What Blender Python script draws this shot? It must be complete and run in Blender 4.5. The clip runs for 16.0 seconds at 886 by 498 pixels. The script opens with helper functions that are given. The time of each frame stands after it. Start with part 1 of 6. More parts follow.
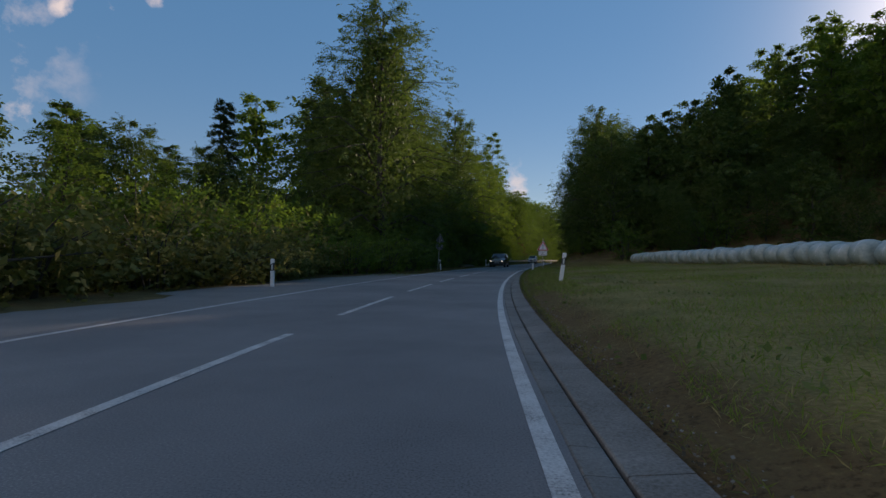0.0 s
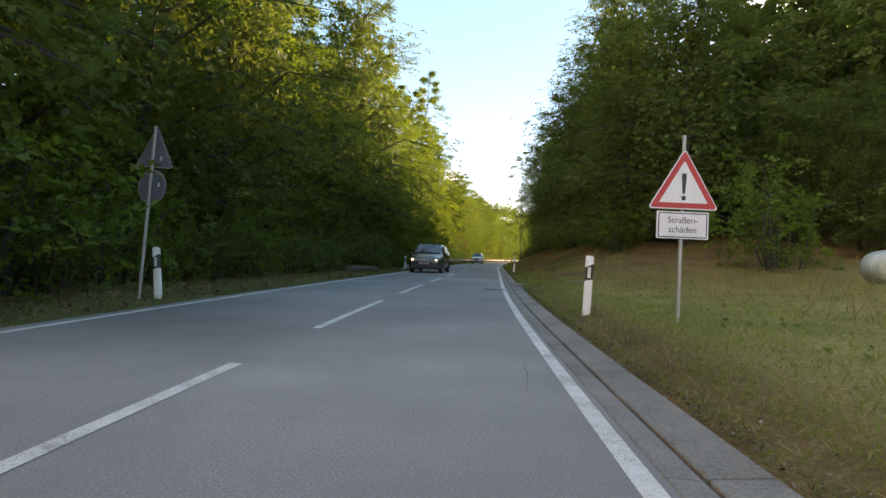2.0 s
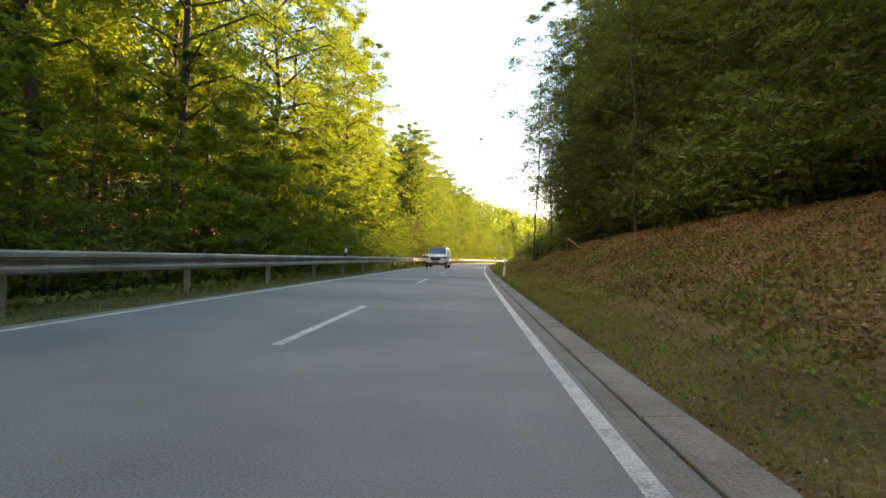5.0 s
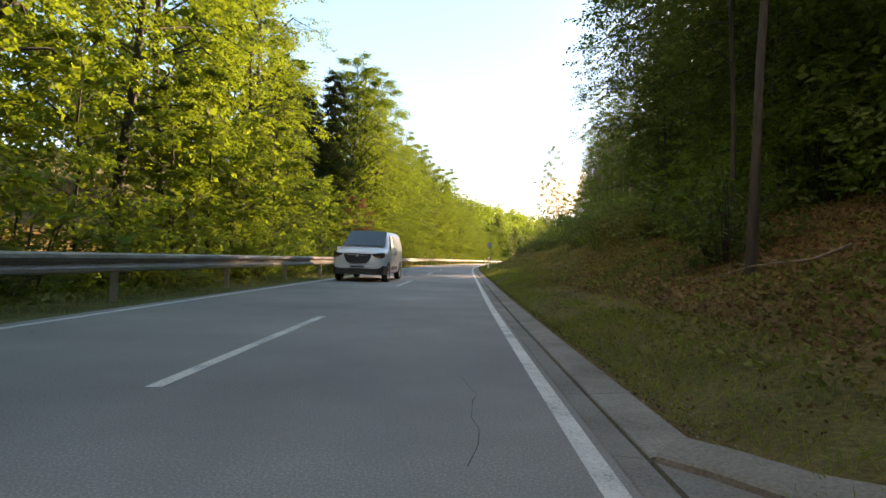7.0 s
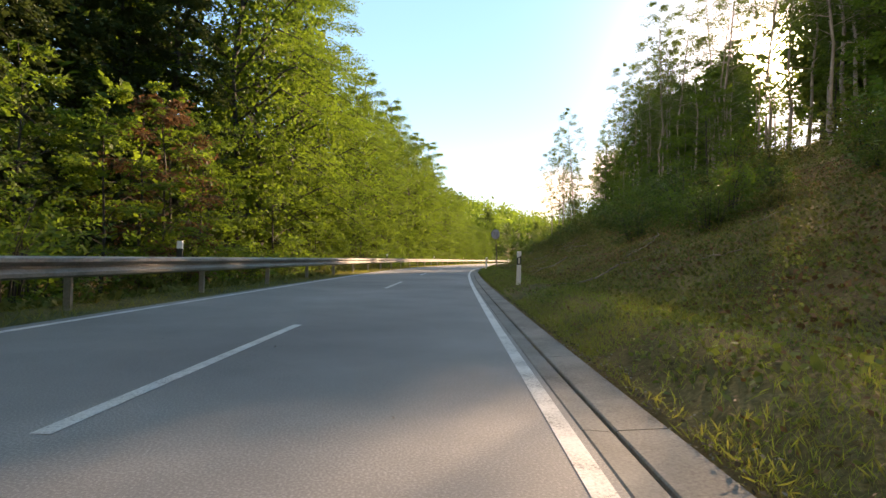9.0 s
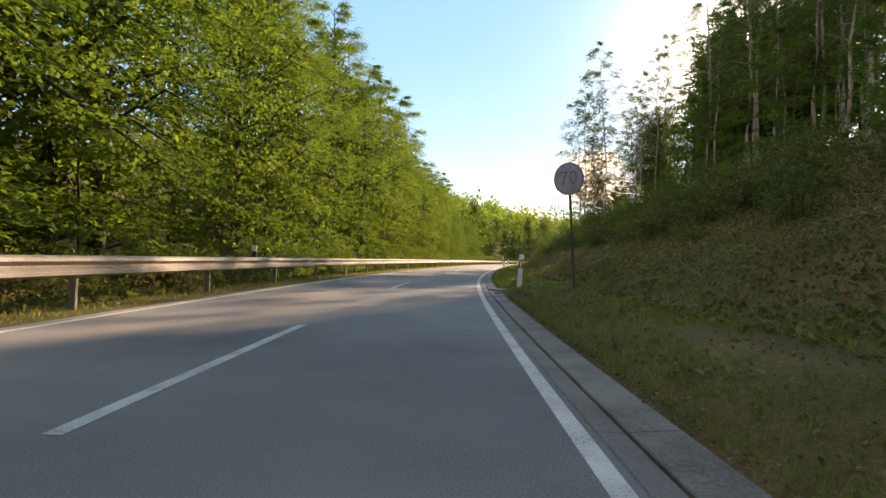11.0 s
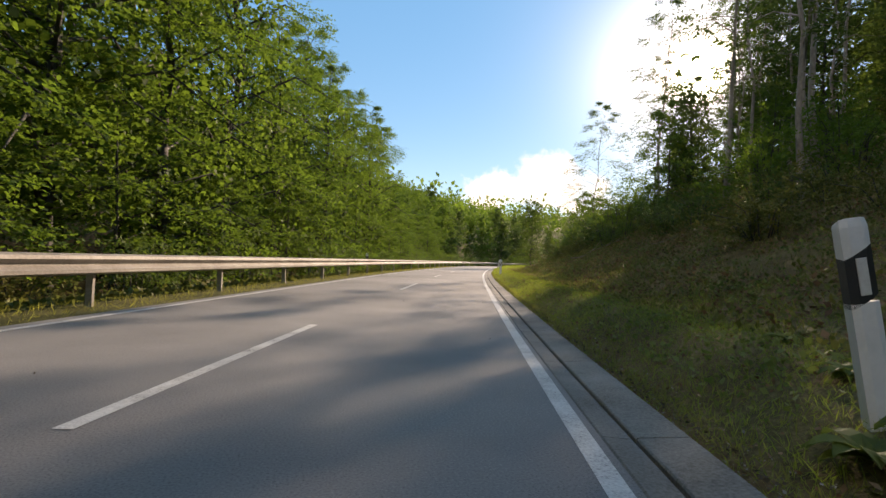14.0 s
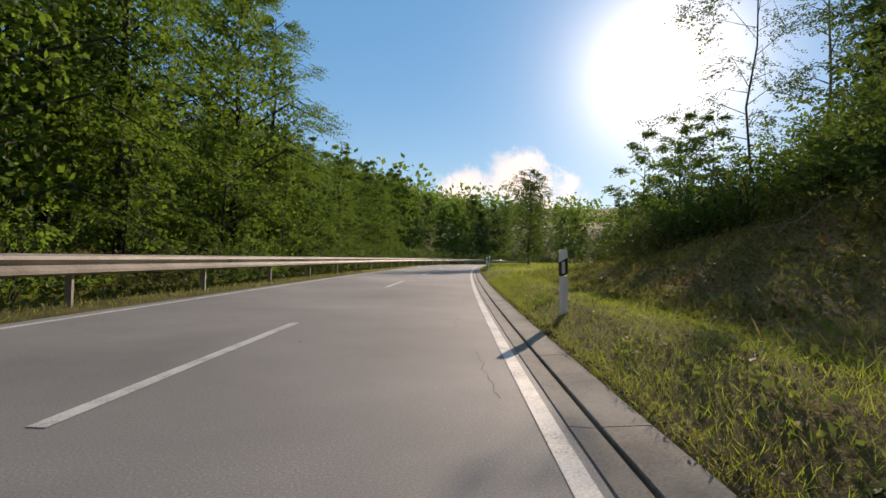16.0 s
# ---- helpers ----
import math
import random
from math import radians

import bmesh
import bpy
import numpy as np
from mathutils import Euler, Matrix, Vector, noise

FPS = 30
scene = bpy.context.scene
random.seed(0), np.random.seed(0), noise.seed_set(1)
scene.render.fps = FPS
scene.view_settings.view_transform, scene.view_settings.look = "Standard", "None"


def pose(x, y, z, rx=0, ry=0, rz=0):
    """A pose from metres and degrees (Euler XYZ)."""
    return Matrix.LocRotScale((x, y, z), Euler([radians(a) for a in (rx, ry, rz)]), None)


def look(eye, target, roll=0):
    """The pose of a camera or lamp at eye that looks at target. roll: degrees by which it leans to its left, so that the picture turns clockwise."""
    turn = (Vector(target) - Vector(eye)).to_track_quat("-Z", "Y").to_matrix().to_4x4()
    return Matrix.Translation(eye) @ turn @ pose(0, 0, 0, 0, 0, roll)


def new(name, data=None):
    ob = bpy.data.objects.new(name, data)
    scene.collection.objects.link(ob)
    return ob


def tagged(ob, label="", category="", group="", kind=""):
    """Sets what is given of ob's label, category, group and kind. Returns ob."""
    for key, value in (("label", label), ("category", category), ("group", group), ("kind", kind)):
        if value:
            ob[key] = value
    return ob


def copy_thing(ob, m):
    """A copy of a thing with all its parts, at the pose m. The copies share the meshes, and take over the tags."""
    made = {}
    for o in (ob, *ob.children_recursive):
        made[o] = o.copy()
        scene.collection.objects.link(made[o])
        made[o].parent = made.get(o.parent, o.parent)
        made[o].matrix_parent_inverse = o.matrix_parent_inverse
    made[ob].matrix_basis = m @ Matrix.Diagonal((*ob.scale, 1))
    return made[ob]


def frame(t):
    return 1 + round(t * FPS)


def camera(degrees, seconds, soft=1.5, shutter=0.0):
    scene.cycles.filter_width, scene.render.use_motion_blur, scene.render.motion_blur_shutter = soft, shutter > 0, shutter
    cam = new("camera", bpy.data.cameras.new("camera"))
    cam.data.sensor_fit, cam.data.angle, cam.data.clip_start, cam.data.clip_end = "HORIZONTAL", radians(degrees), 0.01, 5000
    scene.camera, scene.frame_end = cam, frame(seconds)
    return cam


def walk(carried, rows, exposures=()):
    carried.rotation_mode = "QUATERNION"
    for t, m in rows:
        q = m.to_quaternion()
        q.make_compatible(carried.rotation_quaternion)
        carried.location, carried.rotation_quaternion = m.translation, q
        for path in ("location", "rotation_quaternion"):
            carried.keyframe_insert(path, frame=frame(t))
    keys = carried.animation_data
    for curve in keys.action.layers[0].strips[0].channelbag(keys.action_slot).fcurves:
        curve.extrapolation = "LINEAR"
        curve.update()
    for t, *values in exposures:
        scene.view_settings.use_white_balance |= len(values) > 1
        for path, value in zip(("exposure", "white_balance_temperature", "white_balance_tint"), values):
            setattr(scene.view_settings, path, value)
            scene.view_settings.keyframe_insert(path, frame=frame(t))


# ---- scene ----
cam = camera(80.0, 16.0)
EYE = 0.848
# t, x, y, yaw, pitch, roll
PATHROWS = [
    (0.0, -0.361, -0.115, 2.46, 1.15, -0.22),
    (0.5, -0.113, 7.727, -0.48, 0.76, -0.86),
    (1.0, 0.382, 16.282, -2.63, 0.86, -1.33),
    (1.5, 1.108, 24.08, -3.29, 0.9, -2.18),
    (2.0, 1.833, 31.803, -4.64, 0.93, -2.0),
    (2.5, 2.775, 39.029, -8.32, 1.11, -0.82),
    (3.0, 4.019, 46.696, -7.05, 0.91, -1.77),
    (3.5, 5.343, 53.966, -7.65, 0.92, -1.87),
    (4, 6.65, 60.98, -7.59, 0.93, -1.98),
    (4.5, 7.894, 67.775, -7.47, 0.94, -2.09),
    (5, 9.097, 74.368, -7.58, 0.96, -2.19),
    (5.5, 10.288, 80.775, -7.91, 0.97, -2.3),
    (6.0, 11.573, 87.301, -9.76, 0.93, -1.9),
    (6.5, 12.868, 93.368, -8.97, 0.88, -2.88),
    (7.0, 13.995, 99.445, -9.69, 1.04, -2.07),
    (7.5, 15.157, 105.476, -9.0, 1.0, -2.6),
    (8.0, 16.491, 111.596, -10.43, 0.82, -1.78),
    (8.5, 17.818, 117.672, -10.6, 0.97, -1.74),
    (9.0, 19.124, 123.702, -11.09, 1.04, -1.41),
    (9.5, 20.393, 129.693, -11.41, 1.05, -1.46),
    (10, 21.664, 135.57, -11.86, 1.06, -1.51),
    (10.5, 22.955, 141.379, -12.39, 1.07, -1.56),
    (11, 24.291, 147.165, -13.1, 1.09, -1.61),
    (11.5, 25.702, 152.972, -14.03, 1.1, -1.66),
    (12.0, 27.314, 158.795, -11.8, 1.17, -2.47),
    (12.5, 28.945, 164.555, -13.87, 1.07, -1.38),
    (13.0, 30.766, 170.271, -16.62, 1.0, -1.25),
    (13.5, 32.728, 176.008, -17.61, 0.92, -1.17),
    (14.0, 34.771, 181.662, -17.72, 1.22, -2.17),
    (14.5, 36.934, 187.371, -20.49, 1.08, -0.38),
    (15.0, 39.05, 192.957, -18.66, 1.12, -2.18),
    (15.5, 41.145, 198.551, -18.95, 1.08, -1.51),
    (16.0, 43.341, 204.025, -20.71, 0.99, -1.67),
]
EXPOSURES = [(0.0, 0.1, 8000, 26), (0.5, 0.2, 9000, 28), (1.0, 0.75, 10800, 30), (1.5, 1.45, 12300, 31), (2.0, 2.2, 13600, 33), (3.0, 2.85, 16800, 40), (5.5, 2.95, 18000, 40), (6.5, 2.65, 15500, 36), (7.5, 2.15, 13000, 32), (8.5, 2.02, 12100, 29), (9.0, 2.0, 11900, 29), (11.5, 1.62, 11600, 29), (12.5, 1.3, 10600, 28), (13.5, 1.15, 9500, 25), (14.5, 1.1, 8800, 22), (15.5, 0.65, 8300, 21), (16.0, 0.65, 8300, 21)]
walk(cam, [(t, pose(x, y, EYE, 90 + pitch, roll, yaw)) for t, x, y, yaw, pitch, roll in PATHROWS], EXPOSURES)

# ---- the road's line: s metres along it, l metres to the right of the right edge line ----
KAPPA = [0.00626, 0.00637, 0.0066, 0.00535, 0.0034, 0.00136, 0.00368, 0.00146, -0.00076, 4e-05, 0.00098, 0.00055, 0.00019, 0.00202, -0.0006, 0.00071, 0.00105, 0.00196, 0.00331, 0.00509, 0.00171, 0.00147, 0.00043, 0.00184, 0.00164, 0.00117, 0.00105, 0.00094, 0.00084, 0.00076, 0.0007, 0.00065, 0.00061, 0.00058, 0.00056, 0.00055]
KAPPA[28:] = [0.004, 0.010, 0.013, 0.013, 0.013, 0.013, 0.013, 0.013]
MARK_R, MARK_L = 2.447, 5.094
STEPS = np.arange(-20.0, 331.0, 1.0)
_k = np.interp(STEPS, np.arange(-20.0, 331.0, 10.0), KAPPA)
HEAD = np.concatenate([[0], np.cumsum((_k[1:] + _k[:-1]) / 2)])
HEAD -= np.interp(0, STEPS, HEAD)
LINE_X = np.concatenate([[0], np.cumsum((np.sin(HEAD[1:]) + np.sin(HEAD[:-1])) / 2)])
LINE_Y = np.concatenate([[0], np.cumsum((np.cos(HEAD[1:]) + np.cos(HEAD[:-1])) / 2)])
LINE_X -= np.interp(0, STEPS, LINE_X)
LINE_Y -= np.interp(0, STEPS, LINE_Y)
MEAN = float(np.mean(HEAD))


def head(s):
    return float(np.interp(s, STEPS, HEAD))


def at(s, l, z=0.0):
    """The place s along the road, l to the right of the edge line."""
    over = s - min(max(s, -20.0), 330.0)
    s0 = s - over
    h = head(s0)
    near = min(max(l, -70.0), 62.0)
    x = float(np.interp(s0, STEPS, LINE_X)) + near * math.cos(h) + over * math.sin(h)
    y = float(np.interp(s0, STEPS, LINE_Y)) - near * math.sin(h) + over * math.cos(h)
    return Vector((x + (l - near) * math.cos(MEAN), y - (l - near) * math.sin(MEAN), z))


def smooth(a, b, v):
    u = min(max((v - a) / (b - a), 0.0), 1.0)
    return u * u * (3 - 2 * u)


def ground_z(s, l):
    """Height of the ground beside the road."""
    rough = 0.10 * noise.noise((s * 0.23, l * 0.23, 1.7)) + 0.04 * noise.noise((s * 0.9, l * 0.9, 4.1))
    if -5.32 < l < 0.55:
        return -0.08
    if l >= 0.55:
        d = l - 0.55
        verge = (0.20 + 0.12 * smooth(110, 126, s)) * smooth(0.0, 0.9, d) - 0.03
        meadow = 0.055 * max(d - 1.0, 0) + 0.45 * max(d - 34, 0)
        bank = 0.48 * max(min(d, 4.8) - 1.1, 0) + 0.24 * max(d - 4.8, 0) + 0.26 * max(d - 14, 0)
        slope = 0.46 * max(d - 1.9, 0) - 0.06 * max(d - 16, 0)
        flat = 0.02 * d + 0.32 * max(d - 34, 0)
        a, b, c = smooth(46, 66, s), smooth(108, 122, s), smooth(214, 240, s)
        z = meadow * (1 - a) + a * (1 - b) * bank + b * (1 - c) * slope + c * flat
        return verge + min(z, 26 + 0.05 * z) + rough * smooth(0.6, 3.0, d)
    d = -5.32 - l
    verge = -0.03 - 0.45 * smooth(1.2, 3.6, d) * smooth(55, 75, s)
    hill = 0.10 * max(d - 5, 0) + 0.30 * max(d - 14, 0)
    hill = hill * smooth(45, 100, s)
    return verge + min(hill, 11 + 0.02 * hill) + rough * smooth(0.8, 3.0, d)

# ---- light ----
SUN_AZ, SUN_EL = radians(43.0), radians(19.0)
SUN_DIR = Vector((math.sin(SUN_AZ) * math.cos(SUN_EL), math.cos(SUN_AZ) * math.cos(SUN_EL), math.sin(SUN_EL)))
sun = new("sun", bpy.data.lights.new("sun", "SUN"))
sun.data.energy, sun.data.angle, sun.data.color = 3.6, radians(0.55), (1.0, 0.94, 0.85)
sun.matrix_world = look((0, 0, 60), Vector((0, 0, 60)) - SUN_DIR)

world = bpy.data.worlds.new("sky")
scene.world = world
world.use_nodes = True
wt = world.node_tree
wt.nodes.clear()


def wnode(kind, **values):
    n = wt.nodes.new(kind)
    for key, value in values.items():
        n.inputs[int(key[1:])].default_value = value
    return n


def wmath(op, a, b=None, clamp=False):
    n = wt.nodes.new("ShaderNodeMath")
    n.operation, n.use_clamp = op, clamp
    for i, v in enumerate((a, b)):
        if v is None:
            continue
        if isinstance(v, (int, float)):
            n.inputs[i].default_value = v
        else:
            wt.links.new(v, n.inputs[i])
    return n.outputs[0]


def wdot(direction):
    n = wt.nodes.new("ShaderNodeVectorMath")
    n.operation = "DOT_PRODUCT"
    wt.links.new(wcoord.outputs["Generated"], n.inputs[0])
    n.inputs[1].default_value = Vector(direction).normalized()
    return wmath("MAXIMUM", n.outputs["Value"], 0.0)


def wmix(fac, a, b, blend="MIX"):
    n = wt.nodes.new("ShaderNodeMixRGB")
    n.blend_type = blend
    for i, v in enumerate((fac, a, b)):
        if isinstance(v, (int, float)):
            n.inputs[i].default_value = v
        elif isinstance(v, tuple):
            n.inputs[i].default_value = v
        else:
            wt.links.new(v, n.inputs[i])
    return n.outputs[0]


def toward(az, el):
    a, e = radians(az), radians(el)
    return (math.sin(a) * math.cos(e), math.cos(a) * math.cos(e), math.sin(e))


wcoord = wt.nodes.new("ShaderNodeTexCoord")
sky = wt.nodes.new("ShaderNodeTexSky")
sky.sky_type, sky.sun_disc = "NISHITA", False
sky.sun_elevation, sky.sun_rotation = SUN_EL, SUN_AZ
sky.altitude = 800.0
sky.air_density, sky.dust_density, sky.ozone_density = 1.0, 0.05, 2.0
# clouds: soft lobes broken up by noise, low over the valley's end and high behind the first trees
cn = wt.nodes.new("ShaderNodeTexNoise")
cn.inputs["Scale"].default_value, cn.inputs["Detail"].default_value, cn.inputs["Roughness"].default_value = 14.0, 7.0, 0.6
wt.links.new(wcoord.outputs["Generated"], cn.inputs["Vector"])
lobes = 0.0
for az, el, tight, amount in ((22, 7.0, 420, 1.0), (29.5, 8.8, 600, 1.2), (33, 7.5, 700, 1.1), (-38.5, 21.2, 2600, 0.9), (-35, 22.4, 2600, 0.85), (-31.5, 23.4, 3000, 0.85), (-41.5, 12, 1600, 0.8), (6, 7.5, 700, 0.9)):
    lobes = wmath("ADD", wmath("MULTIPLY", wmath("POWER", wdot(toward(az, el)), float(tight)), amount), lobes)
cover = wmath("MULTIPLY", wmath("SUBTRACT", wmath("ADD", wmath("MULTIPLY", wmath("MINIMUM", lobes, 1.0), 0.42), cn.outputs["Fac"]), 0.74), 6.0, clamp=True)
cover = wmath("MULTIPLY", cover, wmath("MINIMUM", lobes, 1.0))
deep = wt.nodes.new("ShaderNodeHueSaturation")
deep.inputs["Saturation"].default_value = 1.2
wt.links.new(sky.outputs[0], deep.inputs["Color"])
# clear blue overhead, paler towards the horizon
updown = wt.nodes.new("ShaderNodeSeparateXYZ")
wt.links.new(wcoord.outputs["Generated"], updown.inputs[0])
haze = wmath("POWER", wmath("SUBTRACT", 1.0, wmath("ABSOLUTE", updown.outputs["Z"]), clamp=True), 7.0)
blue = wmix(haze, (0.30, 1.36, 2.85, 1.0), (1.25, 2.05, 2.8, 1.0))
clear = wmix(0.72, deep.outputs[0], blue)
# broken fair-weather cloud, thickening towards the west; mostly unseen, added to whiten ambient light
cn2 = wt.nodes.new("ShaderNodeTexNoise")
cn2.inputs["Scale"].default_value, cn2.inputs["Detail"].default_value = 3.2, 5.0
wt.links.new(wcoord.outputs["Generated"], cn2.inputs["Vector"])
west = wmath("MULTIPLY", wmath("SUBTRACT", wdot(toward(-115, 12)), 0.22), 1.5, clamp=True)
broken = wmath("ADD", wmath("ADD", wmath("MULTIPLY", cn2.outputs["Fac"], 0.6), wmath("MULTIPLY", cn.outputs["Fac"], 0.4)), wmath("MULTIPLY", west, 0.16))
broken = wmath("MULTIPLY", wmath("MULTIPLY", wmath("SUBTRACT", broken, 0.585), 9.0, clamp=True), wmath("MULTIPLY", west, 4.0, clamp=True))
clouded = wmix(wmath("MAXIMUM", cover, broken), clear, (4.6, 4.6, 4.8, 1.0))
# the bright ring of air round the sun
d = wdot(SUN_DIR)
ring = wmath("ADD", wmath("ADD", wmath("MULTIPLY", wmath("POWER", d, 45.0), 1.3), wmath("MULTIPLY", wmath("POWER", d, 150.0), 5.0)), wmath("MULTIPLY", wmath("POWER", d, 2500.0), 500.0))
glow = wmix(1.0, clouded, wmix(1.0, (1.0, 0.95, 0.86, 1.0), ring, "MULTIPLY"), "ADD")
bg = wt.nodes.new("ShaderNodeBackground")
bg.inputs["Strength"].default_value = 0.15
out = wt.nodes.new("ShaderNodeOutputWorld")
wt.links.new(glow, bg.inputs["Color"])
wt.links.new(bg.outputs[0], out.inputs["Surface"])

# ---- materials ----


def surface(name, colours, scales=(2.0, 30.0), rough=0.8, bump=0.3, metal=0.0, spread=0.0, bump_scale=None, rough_var=0.1, stretch=None, grain=0.5, gloss=0.5):
    """Colours blended by two noises; spread: how far single pieces differ in brightness."""
    m = bpy.data.materials.new(name)
    m.use_nodes = True
    nt = m.node_tree
    p = nt.nodes["Principled BSDF"]
    tc = nt.nodes.new("ShaderNodeTexCoord")
    vec = tc.outputs["Object"]
    if stretch:
        mp = nt.nodes.new("ShaderNodeMapping")
        mp.inputs["Scale"].default_value = stretch
        nt.links.new(vec, mp.inputs["Vector"])
        vec = mp.outputs[0]

    def noise_node(scale, detail=5.0):
        n = nt.nodes.new("ShaderNodeTexNoise")
        n.inputs["Scale"].default_value, n.inputs["Detail"].default_value, n.inputs["Roughness"].default_value = scale, detail, 0.62
        nt.links.new(vec, n.inputs["Vector"])
        return n.outputs["Fac"]

    big, small = noise_node(scales[0]), noise_node(scales[1], 3.0)
    ramp = nt.nodes.new("ShaderNodeValToRGB")
    add = nt.nodes.new("ShaderNodeMath")
    add.operation = "MULTIPLY_ADD"
    nt.links.new(small, add.inputs[0])
    add.inputs[1].default_value = grain
    half = nt.nodes.new("ShaderNodeMath")
    half.operation = "MULTIPLY_ADD"
    nt.links.new(big, half.inputs[0])
    half.inputs[1].default_value, half.inputs[2].default_value = 0.9, 0.05 - 0.5 * grain
    nt.links.new(half.outputs[0], add.inputs[2])
    nt.links.new(add.outputs[0], ramp.inputs[0])
    n = len(colours)
    while len(ramp.color_ramp.elements) < n:
        ramp.color_ramp.elements.new(0.5)
    for i, c in enumerate(colours):
        e = ramp.color_ramp.elements[i]
        e.position, e.color = 0.25 + 0.5 * i / max(n - 1, 1), (*c, 1)
    col = ramp.outputs[0]
    if spread:
        info, geo = nt.nodes.new("ShaderNodeObjectInfo"), nt.nodes.new("ShaderNodeNewGeometry")
        mixr = nt.nodes.new("ShaderNodeMath")
        mixr.operation = "ADD"
        nt.links.new(info.outputs["Random"], mixr.inputs[0])
        nt.links.new(geo.outputs["Random Per Island"], mixr.inputs[1])
        val = nt.nodes.new("ShaderNodeMath")
        val.operation = "MULTIPLY_ADD"
        nt.links.new(mixr.outputs[0], val.inputs[0])
        val.inputs[1].default_value, val.inputs[2].default_value = spread, 1 - spread
        hsv = nt.nodes.new("ShaderNodeHueSaturation")
        nt.links.new(val.outputs[0], hsv.inputs["Value"])
        nt.links.new(col, hsv.inputs["Color"])
        col = hsv.outputs[0]
    nt.links.new(col, p.inputs["Base Color"])
    p.inputs["Metallic"].default_value = metal
    p.inputs["Specular IOR Level"].default_value = gloss
    rr = nt.nodes.new("ShaderNodeMath")
    rr.operation = "MULTIPLY_ADD"
    nt.links.new(small, rr.inputs[0])
    rr.inputs[1].default_value, rr.inputs[2].default_value = rough_var * 2, rough - rough_var
    nt.links.new(rr.outputs[0], p.inputs["Roughness"])
    if bump:
        b = nt.nodes.new("ShaderNodeBump")
        b.inputs["Strength"].default_value, b.inputs["Distance"].default_value = bump, 0.02
        nt.links.new(noise_node(bump_scale or scales[1] * 1.5, 4.0), b.inputs["Height"])
        nt.links.new(b.outputs[0], p.inputs["Normal"])
    return m


def leafy(name, dark, mid, light, through_colour, amount=0.45, rough=0.7):
    """Leaves: each one its own shade, and some light passes through."""
    m = bpy.data.materials.new(name)
    m.use_nodes = True
    nt = m.node_tree
    p, out_node = nt.nodes["Principled BSDF"], nt.nodes["Material Output"]
    info, geo = nt.nodes.new("ShaderNodeObjectInfo"), nt.nodes.new("ShaderNodeNewGeometry")
    tc, n = nt.nodes.new("ShaderNodeTexCoord"), nt.nodes.new("ShaderNodeTexNoise")
    n.inputs["Scale"].default_value, n.inputs["Detail"].default_value = 0.45, 3.0
    nt.links.new(tc.outputs["Object"], n.inputs["Vector"])
    a = nt.nodes.new("ShaderNodeMath")
    a.operation = "MULTIPLY_ADD"
    nt.links.new(geo.outputs["Random Per Island"], a.inputs[0])
    a.inputs[1].default_value = 0.45
    b = nt.nodes.new("ShaderNodeMath")
    b.operation = "MULTIPLY_ADD"
    nt.links.new(info.outputs["Random"], b.inputs[0])
    b.inputs[1].default_value = 0.3
    nt.links.new(n.outputs["Fac"], b.inputs[2])
    c = nt.nodes.new("ShaderNodeMath")
    c.operation = "SUBTRACT"
    nt.links.new(b.outputs[0], c.inputs[0])
    c.inputs[1].default_value = 0.38
    nt.links.new(c.outputs[0], a.inputs[2])
    ramp = nt.nodes.new("ShaderNodeValToRGB")
    ramp.color_ramp.elements.new(0.5)
    for e, pos, colour in zip(ramp.color_ramp.elements, (0.05, 0.42, 0.85), (dark, mid, light)):
        e.position, e.color = pos, (*colour, 1)
    nt.links.new(a.outputs[0], ramp.inputs[0])
    nt.links.new(ramp.outputs[0], p.inputs["Base Color"])
    p.inputs["Roughness"].default_value = rough
    p.inputs["Specular IOR Level"].default_value = 0.2
    tr, mix = nt.nodes.new("ShaderNodeBsdfTranslucent"), nt.nodes.new("ShaderNodeMixShader")
    tint = nt.nodes.new("ShaderNodeMixRGB")
    tint.inputs[0].default_value = 0.55
    nt.links.new(ramp.outputs[0], tint.inputs[1])
    tint.inputs[2].default_value = (*through_colour, 1)
    nt.links.new(tint.outputs[0], tr.inputs["Color"])
    mix.inputs[0].default_value = amount
    nt.links.new(p.outputs[0], mix.inputs[1])
    nt.links.new(tr.outputs[0], mix.inputs[2])
    nt.links.new(mix.outputs[0], out_node.inputs["Surface"])
    return m


M_ASPHALT = surface("asphalt", [(0.09, 0.088, 0.088), (0.165, 0.163, 0.162), (0.205, 0.202, 0.198), (0.31, 0.305, 0.298)], (0.22, 85.0), 0.82, 0.08, bump_scale=230.0, grain=0.9, gloss=0.3)
M_LAYBY = surface("old_asphalt", [(0.13, 0.125, 0.12), (0.18, 0.175, 0.165), (0.22, 0.21, 0.2)], (0.5, 40.0), 0.85, 0.5)
M_PAINT = surface("road_paint", [(0.18, 0.18, 0.175), (0.42, 0.42, 0.405), (0.55, 0.55, 0.53), (0.62, 0.62, 0.60)], (3.0, 70.0), 0.65, 0.25, grain=0.9, bump_scale=200.0, gloss=0.3)
M_KERB = surface("kerb_concrete", [(0.10, 0.092, 0.08), (0.19, 0.18, 0.162), (0.27, 0.258, 0.235)], (1.3, 60.0), 0.9, 0.2, spread=0.12, grain=0.8, bump_scale=180.0, gloss=0.2)
M_GUTTER = surface("gutter_concrete", [(0.105, 0.098, 0.088), (0.185, 0.177, 0.162), (0.25, 0.242, 0.222)], (1.3, 60.0), 0.9, 0.2, spread=0.12, grain=0.8, bump_scale=180.0, gloss=0.2)
M_SEAM = surface("joint_dirt", [(0.02, 0.02, 0.018), (0.04, 0.037, 0.03)], (4.0, 60.0), 0.9, 0.4)
